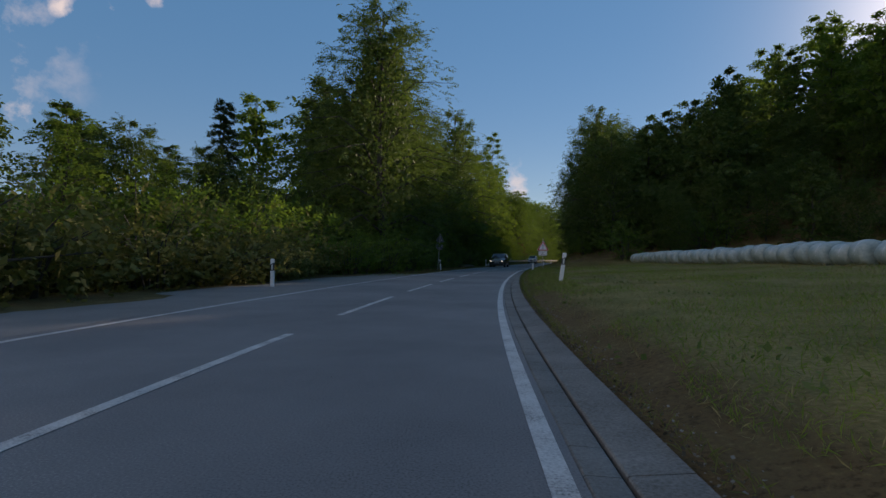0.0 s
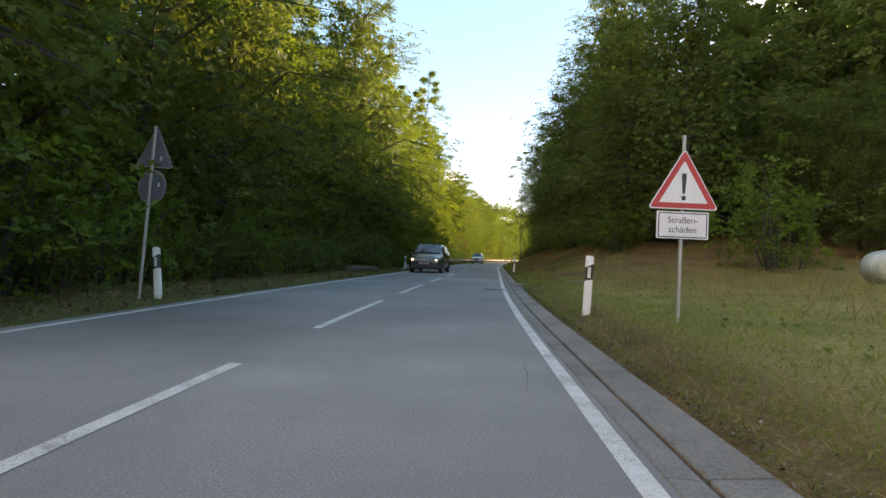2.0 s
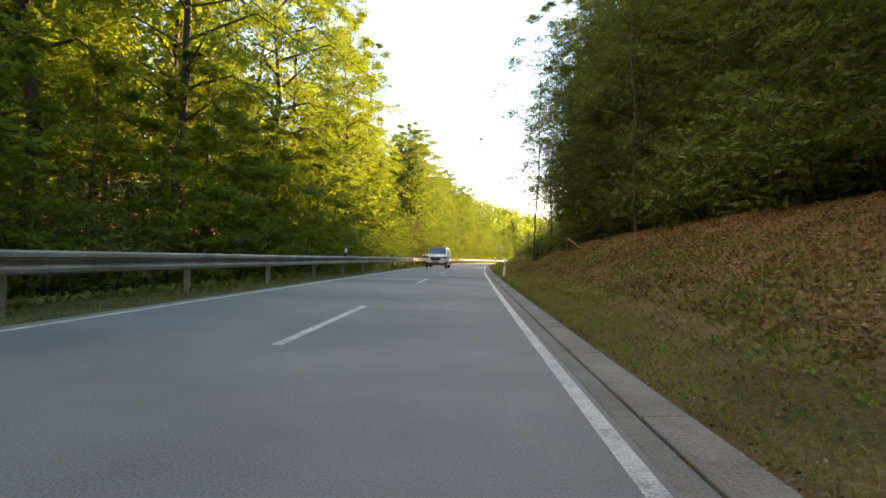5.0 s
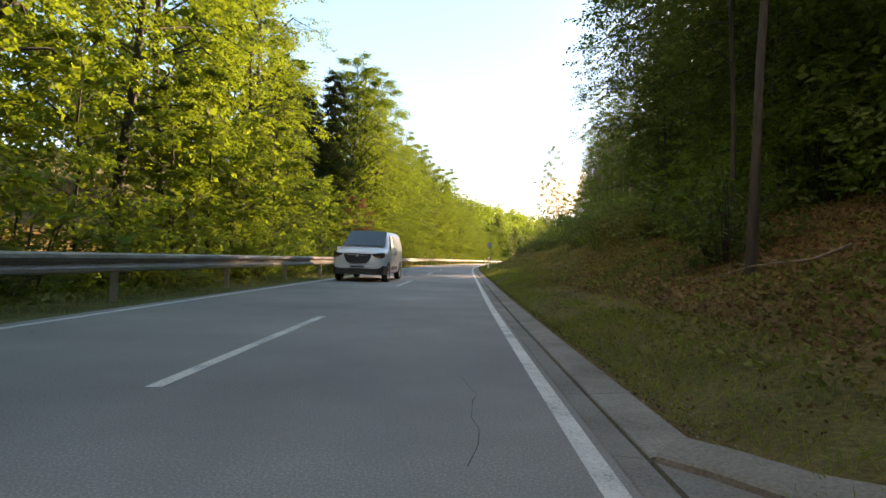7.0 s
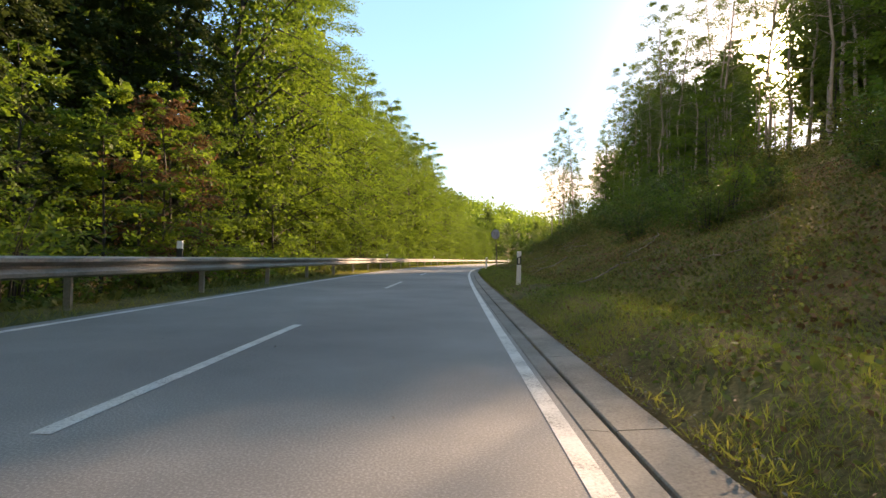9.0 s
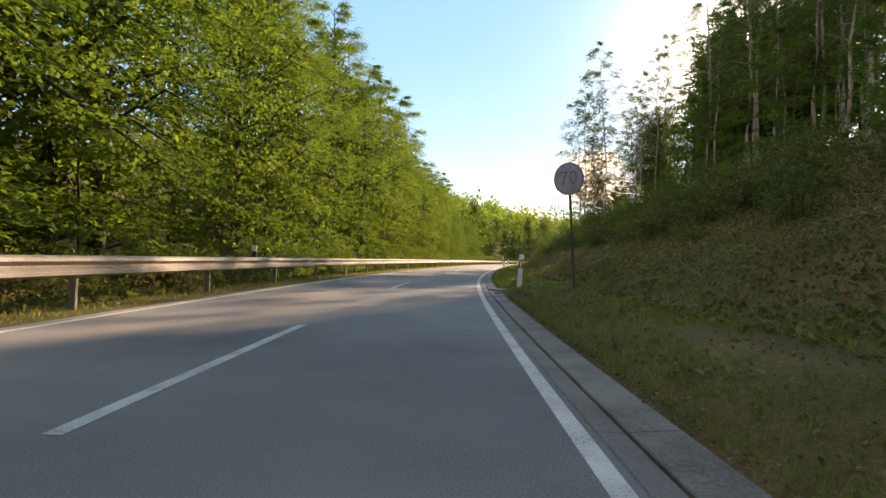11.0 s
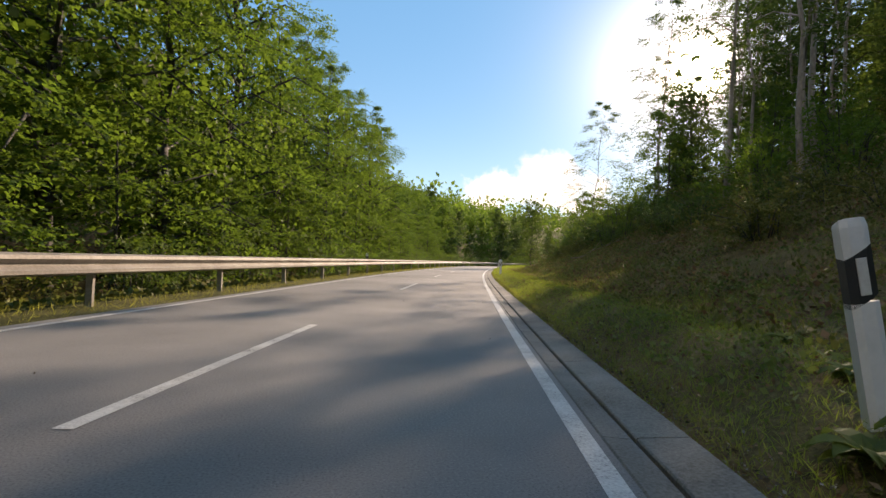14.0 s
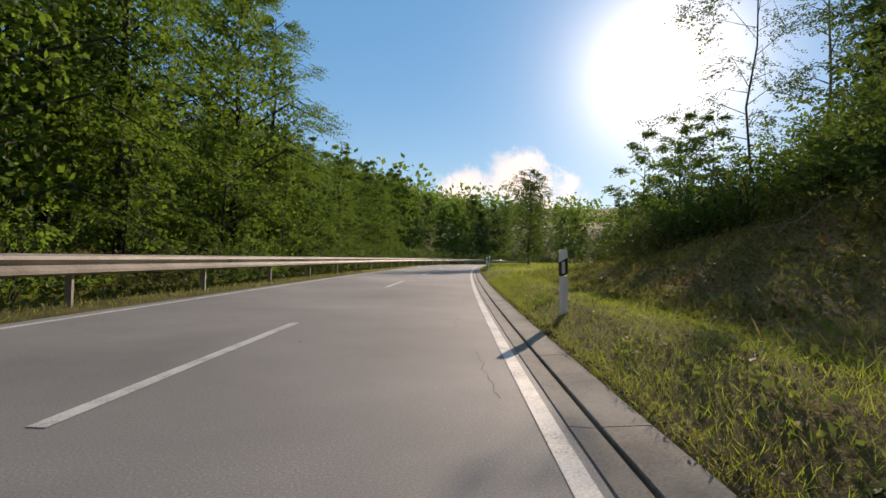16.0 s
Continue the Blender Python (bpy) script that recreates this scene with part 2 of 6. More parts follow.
M_GRASSGROUND = surface("verge_soil", [(0.075, 0.047, 0.024), (0.145, 0.092, 0.047), (0.155, 0.105, 0.05), (0.23, 0.165, 0.082)], (0.9, 24.0), 0.95, 1.0, grain=1.0, gloss=0.04)
M_STEEL = surface("galvanised_steel", [(0.15, 0.13, 0.11), (0.27, 0.245, 0.215), (0.37, 0.345, 0.31)], (1.2, 20.0), 0.6, 0.1, metal=0.15)
M_BARK = surface("bark", [(0.022, 0.02, 0.017), (0.052, 0.047, 0.041), (0.10, 0.092, 0.08)], (1.5, 14.0), 0.9, 0.8, stretch=(1, 1, 0.3))
M_PALEBARK = surface("pale_bark", [(0.10, 0.09, 0.075), (0.22, 0.20, 0.17), (0.36, 0.34, 0.30)], (2.0, 14.0), 0.9, 0.6, stretch=(1, 1, 0.5))
M_BEECH = leafy("beech_leaf", (0.022, 0.052, 0.011), (0.055, 0.114, 0.02), (0.11, 0.17, 0.03), (0.235, 0.38, 0.04), 0.44)
M_OAK = leafy("dark_leaf", (0.023, 0.05, 0.0145), (0.054, 0.098, 0.025), (0.104, 0.147, 0.037), (0.185, 0.285, 0.045), 0.35)
M_YELLOW = leafy("yellowing_leaf", (0.028, 0.064, 0.012), (0.066, 0.125, 0.02), (0.125, 0.168, 0.028), (0.26, 0.40, 0.04), 0.53)
M_RED = leafy("copper_leaf", (0.05, 0.035, 0.02), (0.10, 0.056, 0.03), (0.155, 0.09, 0.045), (0.26, 0.13, 0.055), 0.35)
M_NEEDLE = leafy("needles", (0.02, 0.043, 0.017), (0.04, 0.07, 0.026), (0.068, 0.10, 0.036), (0.10, 0.15, 0.03), 0.25)
M_BRAMBLE = leafy("bramble_leaf", (0.065, 0.072, 0.018), (0.125, 0.13, 0.03), (0.21, 0.185, 0.06), (0.16, 0.2, 0.04), 0.3)
M_GRASS = leafy("grass_blade", (0.062, 0.064, 0.02), (0.115, 0.118, 0.036), (0.20, 0.178, 0.07), (0.42, 0.44, 0.07), 0.5)
M_FRESHGRASS = leafy("fresh_grass", (0.06, 0.09, 0.018), (0.115, 0.16, 0.028), (0.20, 0.235, 0.05), (0.40, 0.52, 0.06), 0.5)
M_HERB = leafy("ground_herb", (0.06, 0.088, 0.026), (0.115, 0.152, 0.043), (0.19, 0.215, 0.075), (0.25, 0.33, 0.05), 0.35)
M_DRYGRASS = leafy("dry_grass", (0.16, 0.125, 0.045), (0.27, 0.21, 0.085), (0.40, 0.32, 0.14), (0.3, 0.26, 0.1), 0.3)
M_LITTER = leafy("leaf_litter", (0.085, 0.048, 0.026), (0.175, 0.097, 0.052), (0.29, 0.18, 0.098), (0.2, 0.1, 0.04), 0.15)
M_RUST = leafy("withered_leaf", (0.10, 0.055, 0.024), (0.21, 0.115, 0.052), (0.32, 0.205, 0.095), (0.24, 0.15, 0.05), 0.3)
M_GRIT = surface("grit", [(0.10, 0.085, 0.065), (0.2, 0.18, 0.15), (0.32, 0.30, 0.27)], (3.0, 30.0), 0.9, 0.0, spread=0.2)
M_EARTH = surface("kerb_earth", [(0.05, 0.04, 0.027), (0.09, 0.072, 0.05), (0.14, 0.115, 0.085)], (3.0, 40.0), 0.95, 0.2, spread=0.15, gloss=0.05)
M_WHITE = surface("white_plastic", [(0.68, 0.68, 0.66), (0.8, 0.8, 0.78)], (4.0, 40.0), 0.45, 0.05)
M_BLACK = surface("black_plastic", [(0.015, 0.015, 0.016), (0.03, 0.03, 0.03)], (4.0, 40.0), 0.5, 0.05)

# turf and bare soil on the one ground sheet
_nt = M_GRASSGROUND.node_tree
_soil = next(n for n in _nt.nodes if n.type == "VALTORGB")
_turf = _nt.nodes.new("ShaderNodeValToRGB")
_nt.links.new(_soil.inputs[0].links[0].from_socket, _turf.inputs[0])
_turf.color_ramp.elements.new(0.5)
for _e, _pos, _c in zip(_turf.color_ramp.elements, (0.25, 0.5, 0.75), ((0.045, 0.046, 0.02), (0.092, 0.09, 0.036), (0.16, 0.138, 0.066))):
    _e.position, _e.color = _pos, (*_c, 1)
_att = _nt.nodes.new("ShaderNodeAttribute")
_att.attribute_name = "turf"
_mix = _nt.nodes.new("ShaderNodeMixRGB")
_nt.links.new(_att.outputs["Fac"], _mix.inputs[0])
_nt.links.new(_soil.outputs[0], _mix.inputs[1])
_nt.links.new(_turf.outputs[0], _mix.inputs[2])
# dry mown meadow
_dry = _nt.nodes.new("ShaderNodeValToRGB")
_nt.links.new(_soil.inputs[0].links[0].from_socket, _dry.inputs[0])
_dry.color_ramp.elements.new(0.5)
for _e, _pos, _c in zip(_dry.color_ramp.elements, (0.25, 0.5, 0.75), ((0.12, 0.12, 0.04), (0.225, 0.195, 0.075), (0.33, 0.265, 0.115))):
    _e.position, _e.color = _pos, (*_c, 1)
_att2 = _nt.nodes.new("ShaderNodeAttribute")
_att2.attribute_name = "meadow"
_mix2 = _nt.nodes.new("ShaderNodeMixRGB")
_nt.links.new(_att2.outputs["Fac"], _mix2.inputs[0])
_nt.links.new(_mix.outputs[0], _mix2.inputs[1])
_nt.links.new(_dry.outputs[0], _mix2.inputs[2])
_nt.links.new(_mix2.outputs[0], _nt.nodes["Principled BSDF"].inputs["Base Color"])

# ---- building helpers ----


def mesh_from(name, verts, faces, material=None, smooth_shade=False):
    me = bpy.data.meshes.new(name)
    me.from_pydata([tuple(v) for v in verts], [], faces)
    if material:
        me.materials.append(material)
    if smooth_shade:
        me.polygons.foreach_set("use_smooth", [True] * len(me.polygons))
    me.update()
    return me


def quads_mesh(name, v, material, mats=None, index=None):
    """A mesh of loose quads from an (n, 4, 3) array."""
    n = len(v)
    me = bpy.data.meshes.new(name)
    me.vertices.add(n * 4)
    me.vertices.foreach_set("co", np.ascontiguousarray(v, dtype=np.float32).ravel())
    me.loops.add(n * 4)
    me.loops.foreach_set("vertex_index", np.arange(n * 4, dtype=np.int32))
    me.polygons.add(n)
    me.polygons.foreach_set("loop_start", np.arange(0, n * 4, 4, dtype=np.int32))
    me.update(calc_edges=True)
    for m in mats or [material]:
        me.materials.append(m)
    if index is not None:
        me.polygons.foreach_set("material_index", np.ascontiguousarray(index, dtype=np.int32))
    me.validate()
    return me


def part(name, bm, material, parent, label=""):
    me = bpy.data.meshes.new(name)
    bm.to_mesh(me)
    bm.free()
    me.materials.append(material)
    ob = new(name, me)
    ob.parent = parent
    if label:
        ob["label"] = label
    return ob


def put(name, me, parent=None, label=""):
    ob = new(name, me)
    ob.parent = parent
    if label:
        ob["label"] = label
    return ob


def strip(s0, s1, profile, step=2.0):
    """Vertices and faces of a band along the road: profile is a row of (l, z)."""
    n = max(int(math.ceil((s1 - s0) / step)), 1)
    verts = [at(s0 + (s1 - s0) * i / n, l, z) for i in range(n + 1) for l, z in profile]
    k = len(profile)
    faces = [(i * k + j, i * k + j + 1, (i + 1) * k + j + 1, (i + 1) * k + j) for i in range(n) for j in range(k - 1)]
    faces = [f[::-1] for f in faces]
    return verts, faces


def box(bm, c, size, m=None, bevel=0.0):
    r = bmesh.ops.create_cube(bm, size=1.0, matrix=(m or Matrix()) @ Matrix.LocRotScale(c, None, size))
    if bevel:
        edges = list({e for v in r["verts"] for e in v.link_edges})
        bmesh.ops.bevel(bm, geom=edges, offset=bevel, segments=2, affect="EDGES", profile=0.5)


def rod(bm, a, b, r0, r1=None, sides=10):
    a, b = Vector(a), Vector(b)
    q = (b - a).to_track_quat("Z", "Y").to_matrix().to_4x4()
    bmesh.ops.create_cone(bm, cap_ends=True, segments=sides, radius1=r0, radius2=r0 if r1 is None else r1, depth=(b - a).length, matrix=Matrix.Translation((a + b) / 2) @ q)


def thing(name, m, label, category, group=""):
    ob = new(name)
    ob.matrix_basis = m
    ob.empty_display_size = 0.2
    return tagged(ob, label, category, group)


def facing(s, l, z=0.0, turn=0.0):
    """A pose on the ground with y along the road."""
    return Matrix.Translation(at(s, l, z)) @ Matrix.Rotation(-head(s) + radians(turn), 4, "Z")


# ---- ground ----
rows_s = [-400, -250, -150, -90, -60, -40, -30] + [-20 + 1.6 * i for i in range(160)] + [236 + 4 * i for i in range(25)] + [340, 360, 390, 430, 480, 540, 620, 720, 850, 1050, 1400, 2200]
cols_l = [-1500, -900, -500, -300, -200, -140, -100, -75, -55, -42, -34, -28, -23, -19, -16, -13.5, -11.5, -10, -9, -8.2, -7.5, -6.9, -6.4, -6.0, -5.6, -5.33, -5.31, -2, 0.54, 0.56, 0.8, 1.1, 1.5, 2.0, 2.6, 3.2, 4, 5, 6, 7.2, 8.6, 10.2, 12, 14, 16.5, 19.5, 23, 28, 34, 42, 55, 75, 100, 140, 200, 300, 500, 900, 1500]
gv = []
for s in rows_s:
    for l in cols_l:
        z = ground_z(s, l)
        far = smooth(300, 700, s)
        z += far * (30 * math.exp(-((l + 150) / 120) ** 2) + 22 * math.exp(-((l - 220) / 120) ** 2))
        gv.append(at(s, l, z))
nc = len(cols_l)
gf = [(i * nc + j, i * nc + j + 1, (i + 1) * nc + j + 1, (i + 1) * nc + j)[::-1] for i in range(len(rows_s) - 1) for j in range(nc - 1)]


def turf(s, l):
    """1 where grass grows, 0 on leaf mould and bare soil."""
    if l > 0:
        edge = smooth(0.62, 0.85, l) * min(max(0.55 + 1.1 * noise.noise((s * 0.8, l * 1.3, 2.0)), 0.1), 1.0)
        bank = 1 - (0.85 - 0.62 * smooth(108, 122, s)) * smooth(1.7, 3.4, l)
        a, c = smooth(46, 60, s), smooth(214, 236, s)
        if l > 30:
            return 1.0
        return edge * ((0.3 * (1 - a) + a * bank) * (1 - c) + c)
    return max(1 - 0.9 * smooth(6.9, 7.8, -l), smooth(24, 34, -l)) if s > 24 else 0.5


ground_mesh = mesh_from("ground", gv, gf, M_GRASSGROUND, True)
ground_mesh.attributes.new("turf", "FLOAT", "POINT").data.foreach_set("value", [turf(s, l) for s in rows_s for l in cols_l])
ground_mesh.attributes.new("meadow", "FLOAT", "POINT").data.foreach_set("value", [smooth(1.0, 1.7, l) * (1 - smooth(44, 54, s)) * (1 - smooth(30, 36, l)) for s in rows_s for l in cols_l])
ground = put("ground", ground_mesh)
tagged(ground, "grass verges, leafy banks and wooded slopes beside the road", "ground", kind="structure")

# ---- road ----
v, f = strip(-60, 420, [(-5.34, -0.1), (-5.34, 0.0), (-4.0, 0.0), (-2.4, 0.0), (-1.0, 0.0), (0.085, 0.0), (0.085, -0.1)])
road = put("road", mesh_from("road", v, f, M_ASPHALT))
tagged(road, "grey worn asphalt of a narrow two-lane country road", "road", kind="structure")


def stripe(name, s0, s1, l, w, label=""):
    v, f = strip(s0, s1, [(l - w / 2, 0.004), (l + w / 2, 0.004)], 1.0)
    return put(name, mesh_from(name, v, f, M_PAINT), road, label)


stripe("edge_line", -60, 46.5, -0.01, 0.105, "worn white edge line")
stripe("edge_line", 47.25, 400, -0.01, 0.105, "worn white edge line")
stripe("edge_line", -60, 400, -MARK_L, 0.10, "worn white edge line")
FIRST = 7.7
for k in range(-10, 9):
    stripe("centre_dash", FIRST + 6 * k, FIRST + 6 * k + 4, -MARK_R, 0.10)
for k in range(1, 28):
    s = FIRST + 48 + 12 * k
    stripe("centre_dash", s, s + 4, -MARK_R, 0.10)

# gutter slabs and kerb stones along the edge
gutter = tagged(new("gutter"), "flat concrete gutter band along the road's edge", "gutter", kind="structure")
kerb = tagged(new("kerb"), "flush weathered concrete kerb beside the grass", "kerb", kind="structure")
v, f = strip(-60, 400, [(0.083, -0.03), (0.30, -0.03), (0.55, -0.03)])
put("joint", mesh_from("joint", v, f, M_SEAM), gutter)


def slab(name, s0, s1, l0, l1, z0, z1, material, parent, b=0.008):
    prof = [(l0, -0.05), (l0, z0 - b), (l0 + b, z0), (l1 - b, z1), (l1, z1 - b), (l1, -0.05)]
    v, f = strip(s0, s1, prof, 2.0)
    n = len(prof)
    f += [tuple(range(n)), tuple(range(len(v) - n, len(v)))[::-1]]
    return put(name, mesh_from(name, v, f, material), parent)


INLETS = [(48.3, 49.9), (101.2, 102.9), (162.7, 164.4)]
cuts = sorted([-6 + 2.0 * i for i in range(113)] + [v for w in INLETS for v in w])
for s0, s1 in zip(cuts, cuts[1:]):
    n = 6 if s1 <= 14 else 1
    for q in range(n):
        a0, a1 = s0 + (s1 - s0) * q / n, s0 + (s1 - s0) * (q + 1) / n
        slab("gutter_slab", a0 + 0.004, a1 - 0.004, 0.09, 0.245, 0.003, -0.004, M_GUTTER, gutter)
    if not any(a <= (s0 + s1) / 2 <= b for a, b in INLETS):
        slab("kerb_stone", s0 + 0.006, s1 - 0.006, 0.262, 0.53, 0.004, 0.022, M_KERB, kerb)
slab("kerb_stone", 218.0, 330, 0.262, 0.53, 0.004, 0.022, M_KERB, kerb)
slab("gutter_slab", 218.0, 330, 0.09, 0.245, 0.003, -0.004, M_GUTTER, gutter)

# lay-by on the other side at the start
v, f = strip(-60, 30, [(-5.335, 0.002), (-7.4, 0.0), (-8.6, -0.02), (-9.2, -0.2)])
layby = put("layby", mesh_from("layby", v, f, M_LAYBY))
tagged(layby, "pale old asphalt of a lay-by joining the road", "pavement", kind="structure")

# ---- crash barrier ----
rail = tagged(new("crash_barrier"), "galvanised steel crash barrier with W-shaped beam on posts", "crash barrier")
WAVE = [(-0.02, 0.750), (0.01, 0.752), (0.075, 0.722), (0.08, 0.672), (0.0, 0.615), (0.0, 0.585), (0.08, 0.528), (0.075, 0.478), (0.01, 0.448), (-0.02, 0.45)]
RAIL_L = -6.05
for i in range(60):
    s = 72 + 4.0 * i
    v, f = strip(s, s + 4.05, [(RAIL_L + a, b) for a, b in WAVE], 2.0)
    put("beam", mesh_from("beam", v, f, M_STEEL, False), rail)
v, f = [], []
for i, (s, dz) in enumerate(((64.0, -0.72), (66.5, -0.5), (69.5, -0.18), (72.05, 0.0))):
    v += [at(s, RAIL_L + a, b + dz) for a, b in WAVE]
n = len(WAVE)
f = [(i * n + j, i * n + j + 1, (i + 1) * n + j + 1, (i + 1) * n + j)[::-1] for i in range(3) for j in range(n - 1)]
put("end_beam", mesh_from("end_beam", v, f, M_STEEL), rail, "beam end bent down into the ground")
bm = bmesh.new()
box(bm, (-0.03, 0, 0.1), (0.10, 0.006, 1.1))
box(bm, (0.02, 0.02, 0.1), (0.006, 0.05, 1.1))
box(bm, (-0.08, 0.02, 0.1), (0.006, 0.05, 1.1))
post_mesh = bpy.data.meshes.new("post")
bm.to_mesh(post_mesh)
bm.free()
post_mesh.materials.append(M_STEEL)
for i in range(61):
    s = 72.8 + 4.0 * i
    ob = put("post", post_mesh, rail)
    ob.matrix_basis = facing(s, RAIL_L - 0.05)

# ---- trees and shrubs ----
rng = np.random.default_rng(7)


def unit(a):
    return a / np.maximum(np.linalg.norm(a, axis=-1, keepdims=True), 1e-6)


def leaf_quads(c, d, n, size, width=0.6):
    """Kite-shaped leaves at c, pointing along d, facing n."""
    d = unit(d)
    side = unit(np.cross(d, n))
    up = np.cross(side, d)
    L = size[:, None]
    w = L * width * 0.5
    return np.stack([c, c + d * L * 0.45 + side * w + up * L * 0.06, c + d * L - up * L * 0.05, c + d * L * 0.45 - side * w + up * L * 0.06], axis=1)


def sprays(c, d, flat, count, reach, leaf):
    """count leaves alternating along a twig at each c, pointing along d; flat: how level they lie."""
    n = len(c)
    d = unit(d)
    up = np.tile([0.0, 0.0, 1.0], (n, 1)) + rng.normal(0, 0.55 * (1 - flat) + 0.18, (n, 3))
    side = unit(np.cross(d, up))
    out = []
    for i in range(count):
        u = (i + 0.5) / count
        sgn = 1 if i % 2 else -1
        pos = c + d * (reach * u)[:, None] + rng.normal(0, 0.03, (n, 3)) * reach[:, None]
        ld = d * 0.55 + side * sgn * (1.0 - 0.5 * u) + rng.normal(0, 0.22, (n, 3))
        ln = up + rng.normal(0, 0.35, (n, 3))
        out.append(leaf_quads(pos, ld, ln, leaf * rng.uniform(0.7, 1.25, n)))
    return np.concatenate(out)


def tube(verts, faces, pts, radii, sides=7):
    """A bent tapered limb through pts."""
    base = len(verts)
    for i, p in enumerate(pts):
        t = (pts[min(i + 1, len(pts) - 1)] - pts[max(i - 1, 0)]).normalized()
        q = t.to_track_quat("Z", "Y")
        for k in range(sides):
            a = 2 * math.pi * k / sides
            verts.append(p + q @ Vector((math.cos(a) * radii[i], math.sin(a) * radii[i], 0)))
    for i in range(len(pts) - 1):
        for k in range(sides):
            a, b = base + i * sides + k, base + i * sides + (k + 1) % sides
            faces.append((a, b, b + sides, a + sides))
    if base:
        near = min(range(min(base, 63)), key=lambda i: (verts[i] - pts[0]).length)
        faces.append((near, base, base + 1))


def tree_meshes(seed, height, radius, low, leaf_material, bark, n_limbs, n_sprays, leaf, flat=0.8, shape=1.0, trunk_r=None, lean=0.0, per=6, reach=0.55, droop=0.15, stems=1, core=1500):
    """Trunk with limbs, and crown. low: where the crown begins, as a share of the height; shape: how pointed the crown is."""
    global rng
    rng = np.random.default_rng(seed)
    rnd = random.Random(seed)
    tr = trunk_r or height * 0.014
    verts, faces = [], []
    quads = []
    share = np.array([rnd.uniform(0.6, 1.3) for _ in range(n_limbs)])
    share = share / share.sum()
    axes = []
    for st in range(stems):
        az = rnd.uniform(0, 6.28)
        off = Vector((math.cos(az), math.sin(az), 0)) * (0 if stems == 1 else radius * 0.12)
        wob = [Vector((rnd.uniform(-1, 1), rnd.uniform(-1, 1), 0)) * height * 0.012 for _ in range(7)]
        sway = Vector((math.cos(az), math.sin(az), 0)) * (lean if stems == 1 else radius * 0.5)
        pts = [off * (1 if i else 0.6) + Vector((0, 0, -0.3 if i == 0 else height * i / 6)) + (wob[i] if i else Vector()) + sway * (i / 6) ** 1.4 for i in range(7)]
        tube(verts, faces, pts, [tr * (1.5 if i == 0 else 1.02 - 0.155 * i) for i in range(7)], 9)
        axes.append(pts)
    for b in range(n_limbs):
        pts = axes[b % stems]
        u = low + (1 - low) * ((b + rnd.uniform(0.1, 0.9)) / n_limbs)
        k = min(u * 6, 5.999)
        p0 = pts[int(k)].lerp(pts[int(k) + 1], k - int(k))
        v = (u - low) / (1 - low)
        r = radius * (min(1.0, 0.55 + 1.6 * v) * (1 - v ** (1.6 / shape)) ** 0.75 + (0.10 if shape < 1.6 else 0.03)) * rnd.uniform(0.72, 1.15)
        a = b * 2.39996 + rnd.uniform(-0.4, 0.4)
        rise = 0.15 + 0.75 * v ** 1.5 if shape < 1.6 else -0.1 + 0.3 * v
        out_dir = Vector((math.cos(a), math.sin(a), rise)).normalized()
        tip = p0 + out_dir * r + Vector((0, 0, -droop * r))
        midp = p0 + out_dir * r * 0.5 + Vector((0, 0, 0.10 * r))
        tube(verts, faces, [p0, midp, tip], [tr * 0.34 * (1 - 0.6 * v), tr * 0.2 * (1 - 0.6 * v), 0.008], 5)
        n = max(int(n_sprays * share[b]), 3)
        w = rng.uniform(0.22, 1.0, n) ** (0.75 if flat < 0.64 else 0.6)
        P0, M, T = np.array(p0), np.array(midp), np.array(tip)
        line = ((1 - w) ** 2)[:, None] * P0 + (2 * w * (1 - w))[:, None] * M + (w ** 2)[:, None] * T
        hd = unit(np.array([[out_dir.x, out_dir.y, 0.0]]))
        sd = np.array([[-hd[0, 1], hd[0, 0], 0.0]])
        fan = rng.normal(0, 0.2, n) * r * (0.35 + 0.9 * w * (1.15 - w))
        c = line + sd * fan[:, None] + np.array([0, 0, 1.0]) * (rng.normal(0, (1 - flat) * 0.35 + 0.06, n) * r * 0.45)[:, None]
        d = hd + sd * (fan / max(r, 0.3))[:, None] * 2.2 + rng.normal(0, 0.25, (n, 3)) + np.array([0, 0, -0.22])
        quads.append(sprays(c, d, flat, per, reach * rng.uniform(0.6, 1.3, n), leaf))
    if core:
        v = rng.uniform(0.04, 0.9, core)
        a = rng.uniform(0, 6.283, core)
        r = radius * 0.5 * (np.minimum(1.0, 0.55 + 1.6 * v) * (1 - v ** (1.6 / shape)) ** 0.75) * np.sqrt(rng.uniform(0, 1, core))
        c = np.stack([r * np.cos(a), r * np.sin(a), (low + (1 - low) * v) * height], 1)
        quads.append(leaf_quads(c, rng.normal(0, 1, (core, 3)), rng.normal(0, 1, (core, 3)), rng.uniform(1.3, 2.3, core) * leaf, 0.8))
    trunk = mesh_from("trunk", verts, faces, bark, True)
    crown = quads_mesh("crown", np.concatenate(quads), leaf_material)
    return trunk, crown


